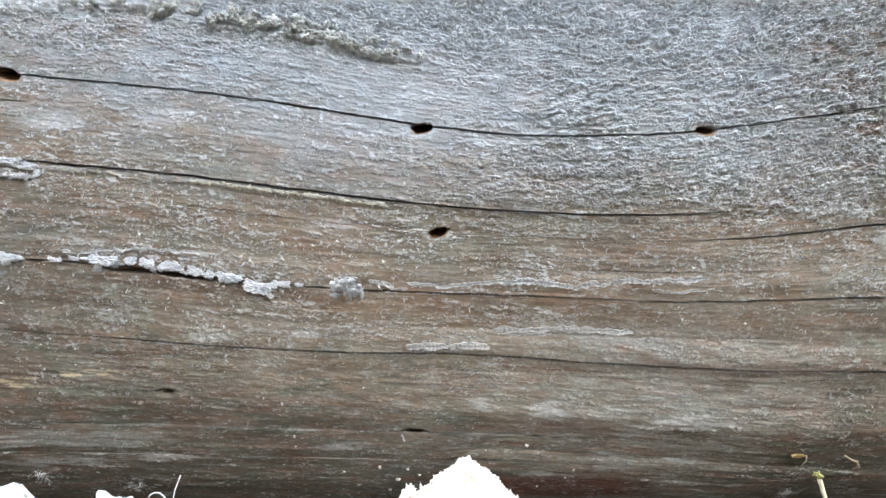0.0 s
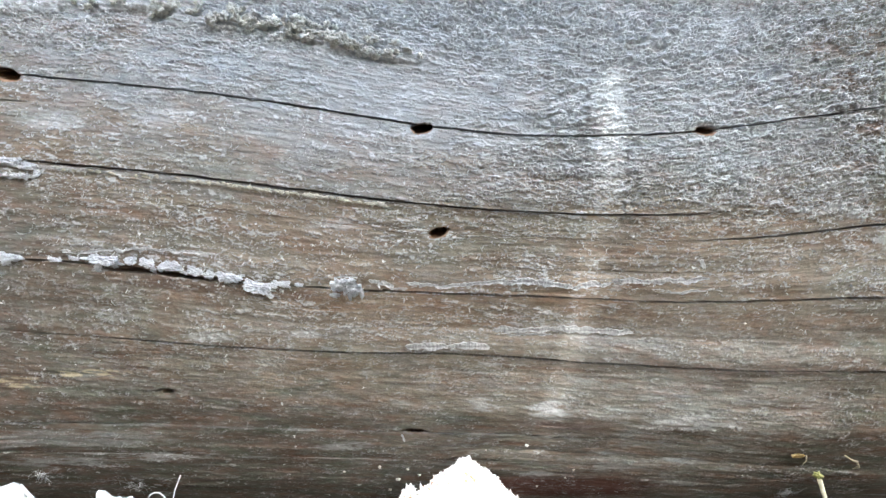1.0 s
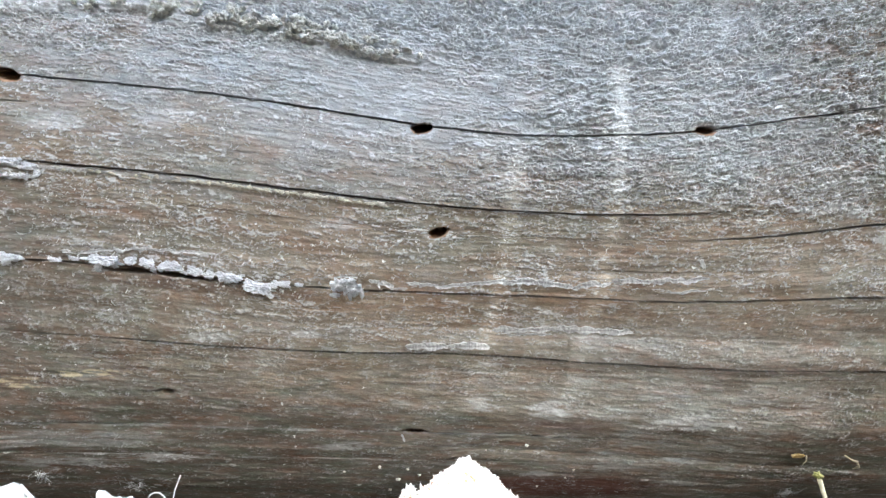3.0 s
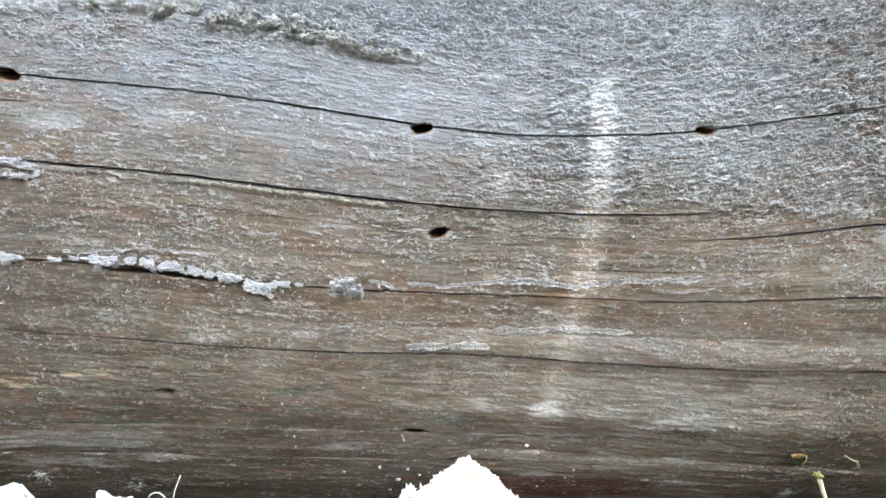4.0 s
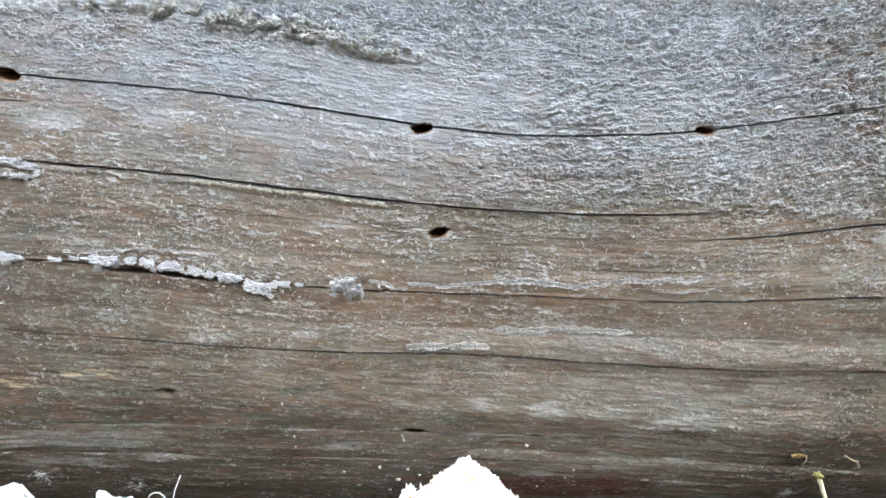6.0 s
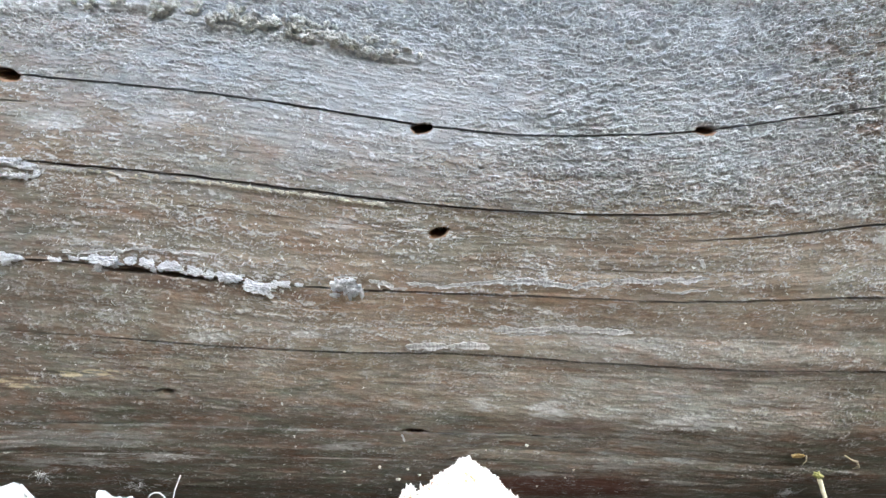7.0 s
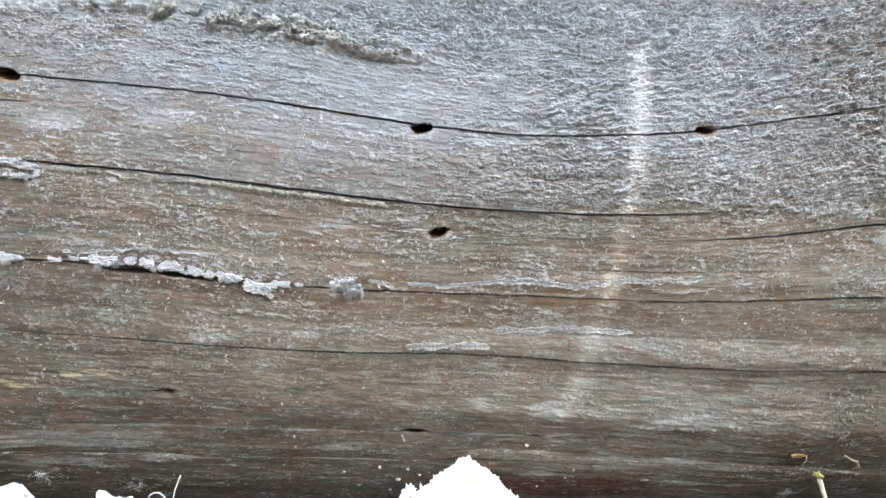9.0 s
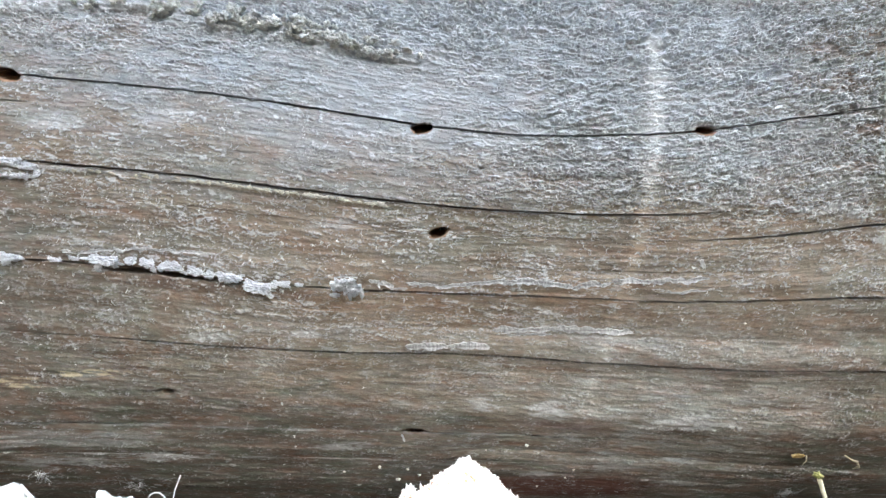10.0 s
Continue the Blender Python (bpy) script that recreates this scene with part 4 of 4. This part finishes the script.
def leaf_pose(ref, u, v, across, far, side, lean=0.0, length=0.0):
    """A blade's pose: its straight edge passes `across` metres from the gap's middle, `far` metres sunward; side 1 spreads to u, -1 away.
    With a length, its low end shades the log's foot but not the soil before it."""
    n = u.cross(v)
    origin = ref + TO_SUN * far + u * across
    if length:
        origin += v * ((FOOT - origin).dot(RISE) / v.dot(RISE) + length / 2)
    turn = radians(lean) * side
    u, v = u * math.cos(turn) + v * math.sin(turn), v * math.cos(turn) - u * math.sin(turn)
    m = Matrix((u * side, v, n * side)).transposed().to_4x4()
    m.translation = origin
    return m


def strap_leaf(width, seed, side):
    leaf = tagged(new("strap_leaf"), "unseen long green strap leaf swaying over the log", "leaf", "swaying leaves")
    part("blade", blade_mesh(width, 0.36, seed, side), leaf)
    part("midrib", rod_mesh("midrib", STEM, [(width / 2 + side * arched(FOOT.dot(RISE) + (y + 0.18) * VA.dot(RISE)), y, -0.001) for y in (-0.16, -0.12, -0.08, -0.04, 0.0, 0.08, 0.2)], [0.0005, 0.0007, 0.0009, 0.0011, 0.0012, 0.0015, 0.002], 6), leaf)
    return leaf


leaf_a_left, leaf_a_right, leaf_b_left, leaf_b_right = strap_leaf(0.033, 1, -1), strap_leaf(0.055, 2, 1), strap_leaf(0.058, 3, -1), strap_leaf(0.036, 4, 1)

# out of view; placed and shaped so that its gaps pass the sun streaks
shrub = tagged(new("shrub"), "unseen tall green strap-leaved shrub shading the log", "shrub")
TOP = AREF + TO_SUN * 0.95 + VA * 0.25
part("branch", rod_mesh("branch", STEM, [TOP - UA * 0.62, TOP - UA * 0.3 + VA * 0.01, TOP, TOP + UA * 0.25 + VA * 0.012, TOP + UA * 0.5], [0.003, 0.004, 0.006, 0.007, 0.009], 8), shrub)
part("stem", rod_mesh("stem", STEM, [(0.95, TOP.y - 0.25, -0.02), (0.93, TOP.y - 0.22, 0.5), (0.82, TOP.y - 0.1, 0.95), tuple(TOP + UA * 0.5)], [0.016, 0.014, 0.012, 0.009], 10), shrub)
wide_blade = blade_mesh(0.062, 0.46, 9)
left_blade, right_blade = blade_mesh(0.062, 0.36, 9, -1), blade_mesh(0.062, 0.36, 9, 1)
for k in range(12):
    leaf = part("leaf", left_blade, shrub)
    leaf.matrix_world = leaf_pose(AREF, UA, VA, -0.074 - 0.036 * k, 0.97 + 0.012 * (k % 2), -1, length=0.36)
for k in range(9):
    leaf = part("leaf", right_blade, shrub)
    leaf.matrix_world = leaf_pose(AREF, UA, VA, 0.027 + 0.036 * k, 0.97 + 0.012 * (k % 2), 1, length=0.36)


# added out of view: crosses the leaf gap early on to dim the streak
reed = tagged(new("unseen_reed"), "unseen tall thin reed added to dim the early sun streak", "reed")
part("stalk", rod_mesh("stalk", STRAW, [(-0.011 * k, 0, 0.5 * k - 0.03) for k in range(6)], [0.0045, 0.0042, 0.0038, 0.0034, 0.003, 0.002], 8), reed)
REED_FOOT = AREF + TO_SUN * 1.9
REED_FOOT = Vector((REED_FOOT.x + 0.038, REED_FOOT.y, 0))

# leaves that lie across the others and close the gaps above
HIGH, LOW = Vector((0.1113, -0.2239, 0.2817)), Vector((0.0360, -0.2513, 0.2240))
u, v = leaf_frame(HIGH, LOW)
for k in range(2):
    leaf = part("leaf", wide_blade, shrub)
    leaf.matrix_world = leaf_pose(HIGH.lerp(LOW, 0.5), u, v, -0.04 * k, 0.86 + 0.012 * k, -1)


# ---- motion ----
def motions():
    mm = 0.001
    at = lambda dx, dy, dz, turn=0, tilt=0: HOLE @ pose(dx * mm, dy * mm, dz * mm, tilt, 0, turn)
    deep = at(0.5, 0.0, -20)
    walk(ant, [(0, deep), (3.3, deep), (3.75, at(0.6, 0.0, -3.0)), (3.9, at(0.6, -0.4, -2.2, 5)), (4.05, at(0.4, 0, -4.5)), (4.25, at(0.0, 0.2, -3.5, -8)), (4.4, at(0.6, 0.0, -3.0, 4)), (4.55, at(0.7, 0, -3.2, 6)), (4.75, deep),
               (8.5, deep), (8.8, at(-2.0, -0.2, -4.5, 10)), (9.1, at(-1.6, 0.4, -3.8, 12)), (9.3, at(0.2, 0.6, -3.2, 4)), (9.5, at(1.0, 0.0, -2.4)), (9.7, at(1.4, -0.1, -2.0, -4)), (9.85, at(1.6, 0.5, -2.2, -8)), (10, at(2.2, 1.0, -4.2, -6))])

    def thrown(ob, rows, start, gone, x_slip):
        last = rows[-1][1]
        out = list(rows)
        k = 1
        while start + k / 30 < gone + 1 / 60:
            s = k / 30
            m = last.copy()
            m.translation += Vector((x_slip * s, -0.035 * min(s, 0.12) / 0.12, -0.5 * 8.3 * s * s))
            out.append((start + s, m @ pose(0, 0, 0, 60 * k % 80, 0, 0)))
            k += 1
        if out[-1][0] < 9.9:
            rest = Matrix.Translation((0.0035, -0.297, 0.048))
            out += [(out[-1][0] + 1 / 30, rest), (10.0, rest)]
        walk(ob, out)

    thrown(pellet_one, [(0, at(0.6, -0.2, -18)), (3.3, at(0.6, -0.2, -18)), (3.75, at(0.6, -0.6, -0.8)), (3.9, at(0.6, -0.9, 0.3)), (3.9333, at(0.6, -0.9, 1.4))], 3.9333, 4.12, 0.03)
    thrown(pellet_two, [(0, at(0.5, 0, -26)), (8.6, at(0.5, 0, -26)), (9.2, at(0.4, 0.8, -4.0)), (9.3, at(0.6, 0.9, -1.6)), (9.5, at(1.2, 0.0, -0.6)), (9.6, at(1.3, -0.8, 0.0)), (9.75, at(1.7, 0.4, 0.3)), (9.8, at(1.6, 0.2, 1.2))], 9.8, 9.98, 0.01)
    hid = at(0.6, -0.2, -22, 88)
    walk(sliver, [(0, hid), (4.1, hid), (4.25, at(-0.4, -0.6, -1.6, 70)), (4.4, at(0.6, -0.8, -1.2, 94)), (4.5, at(0.6, -0.8, -1.2, 86)), (4.6, at(0.4, -1, -3, 60)), (4.75, hid),
                  (9.0, hid), (9.15, at(-0.9, -0.5, -1.8, 88)), (9.25, at(-0.8, -0.5, -1.6, 90)), (9.4, hid), (10, hid)])

    walk(reed, [(t, Matrix.Translation(REED_FOOT) @ pose(0, 0, 0, 0, turn, 0)) for t, turn in ((0, -0.2), (1.05, -0.2), (1.2, 0.5), (1.35, 2.2), (10, 2.4))])

    # gaps between the swaying leaves: seconds, middle and width in millimetres on the log
    gap_a = [(0, -6, -12), (0.3, -6, -9), (0.4, -8, -1), (0.5, -8, 9), (0.6, -7, 16), (0.8, -8.5, 18), (1.0, -4, 16), (1.1, 0, 7), (1.2, 6, 5), (1.3, 8, 5), (1.4, 2, 4.6), (1.5, 3, -9), (1.9, 3, -7), (2.1, 3, -2),
             (2.4, 2, 2), (2.6, 2, 7), (2.7, 1.5, 9.5), (3.3, 3, 5), (3.8, -1, 9), (3.9, -3.5, 13.5), (4.0, -7, 15), (4.2, 0, 10.5), (4.4, 6, 9), (4.6, 7, 8), (4.8, 9, 5), (4.9, 9.5, -2), (5.0, 9.5, -10), (5.2, 9.4, -12), (5.7, 9, -12), (6.2, 10, -12),
             (6.9, 11, -12), (7.1, 12, -6), (7.2, 12, 6), (7.3, 12, 4), (7.4, 11, -9), (7.6, 9, -7), (7.7, 7.5, 7), (7.8, 7, 8), (7.9, 9, 5), (8.1, 12, 5), (8.2, 11.5, 7), (8.3, 10.5, 8.5), (8.4, 10.5, 9.5), (8.6, 9, 10),
             (8.9, 9.5, 10.5), (9.2, 14, 8), (9.4, 16, 7.5), (9.6, 16.5, 7.2), (9.8, 17.5, 7), (10, 19.5, 7)]
    gap_b = [(0, -6, -12), (1.3, -6, -10), (1.4, -6, -5), (1.5, -6, 3), (1.6, -4, 7), (1.8, 0, 8), (2.0, 4, 8.5), (2.2, 5, 9), (2.4, 2, 9), (2.6, -1, 8.5), (2.7, -1, 8), (3.3, -5, 7), (3.8, -8.5, 6), (4.0, -8.5, 6), (4.2, -9, 6),
             (4.4, -8.5, 5.5), (4.6, -8, 4), (4.8, -8, -5), (5.0, 4, -10), (5.3, 14, -12), (10, 16, -12)]
    for rows, ref, left, right in ((gap_a, AREF, (leaf_a_left, 0.76), (leaf_a_right, 0.94)), (gap_b, BREF, (leaf_b_left, 0.92), (leaf_b_right, 0.90))):
        for (leaf, far), side in ((left, -1), (right, 1)):
            turned = 0 if ref is BREF else 4
            lean = lambda t: turned * min(1, max(0, (t - 4.9) / 1.6))
            walk(leaf, [(t, leaf_pose(ref, UA, VA, (mid + side * (width - 2) / 2) * mm * UA.x + 0.075 * math.sin(radians(lean(t))), far, side, -side * lean(t), 0.36)) for t, mid, width in rows])


motions()
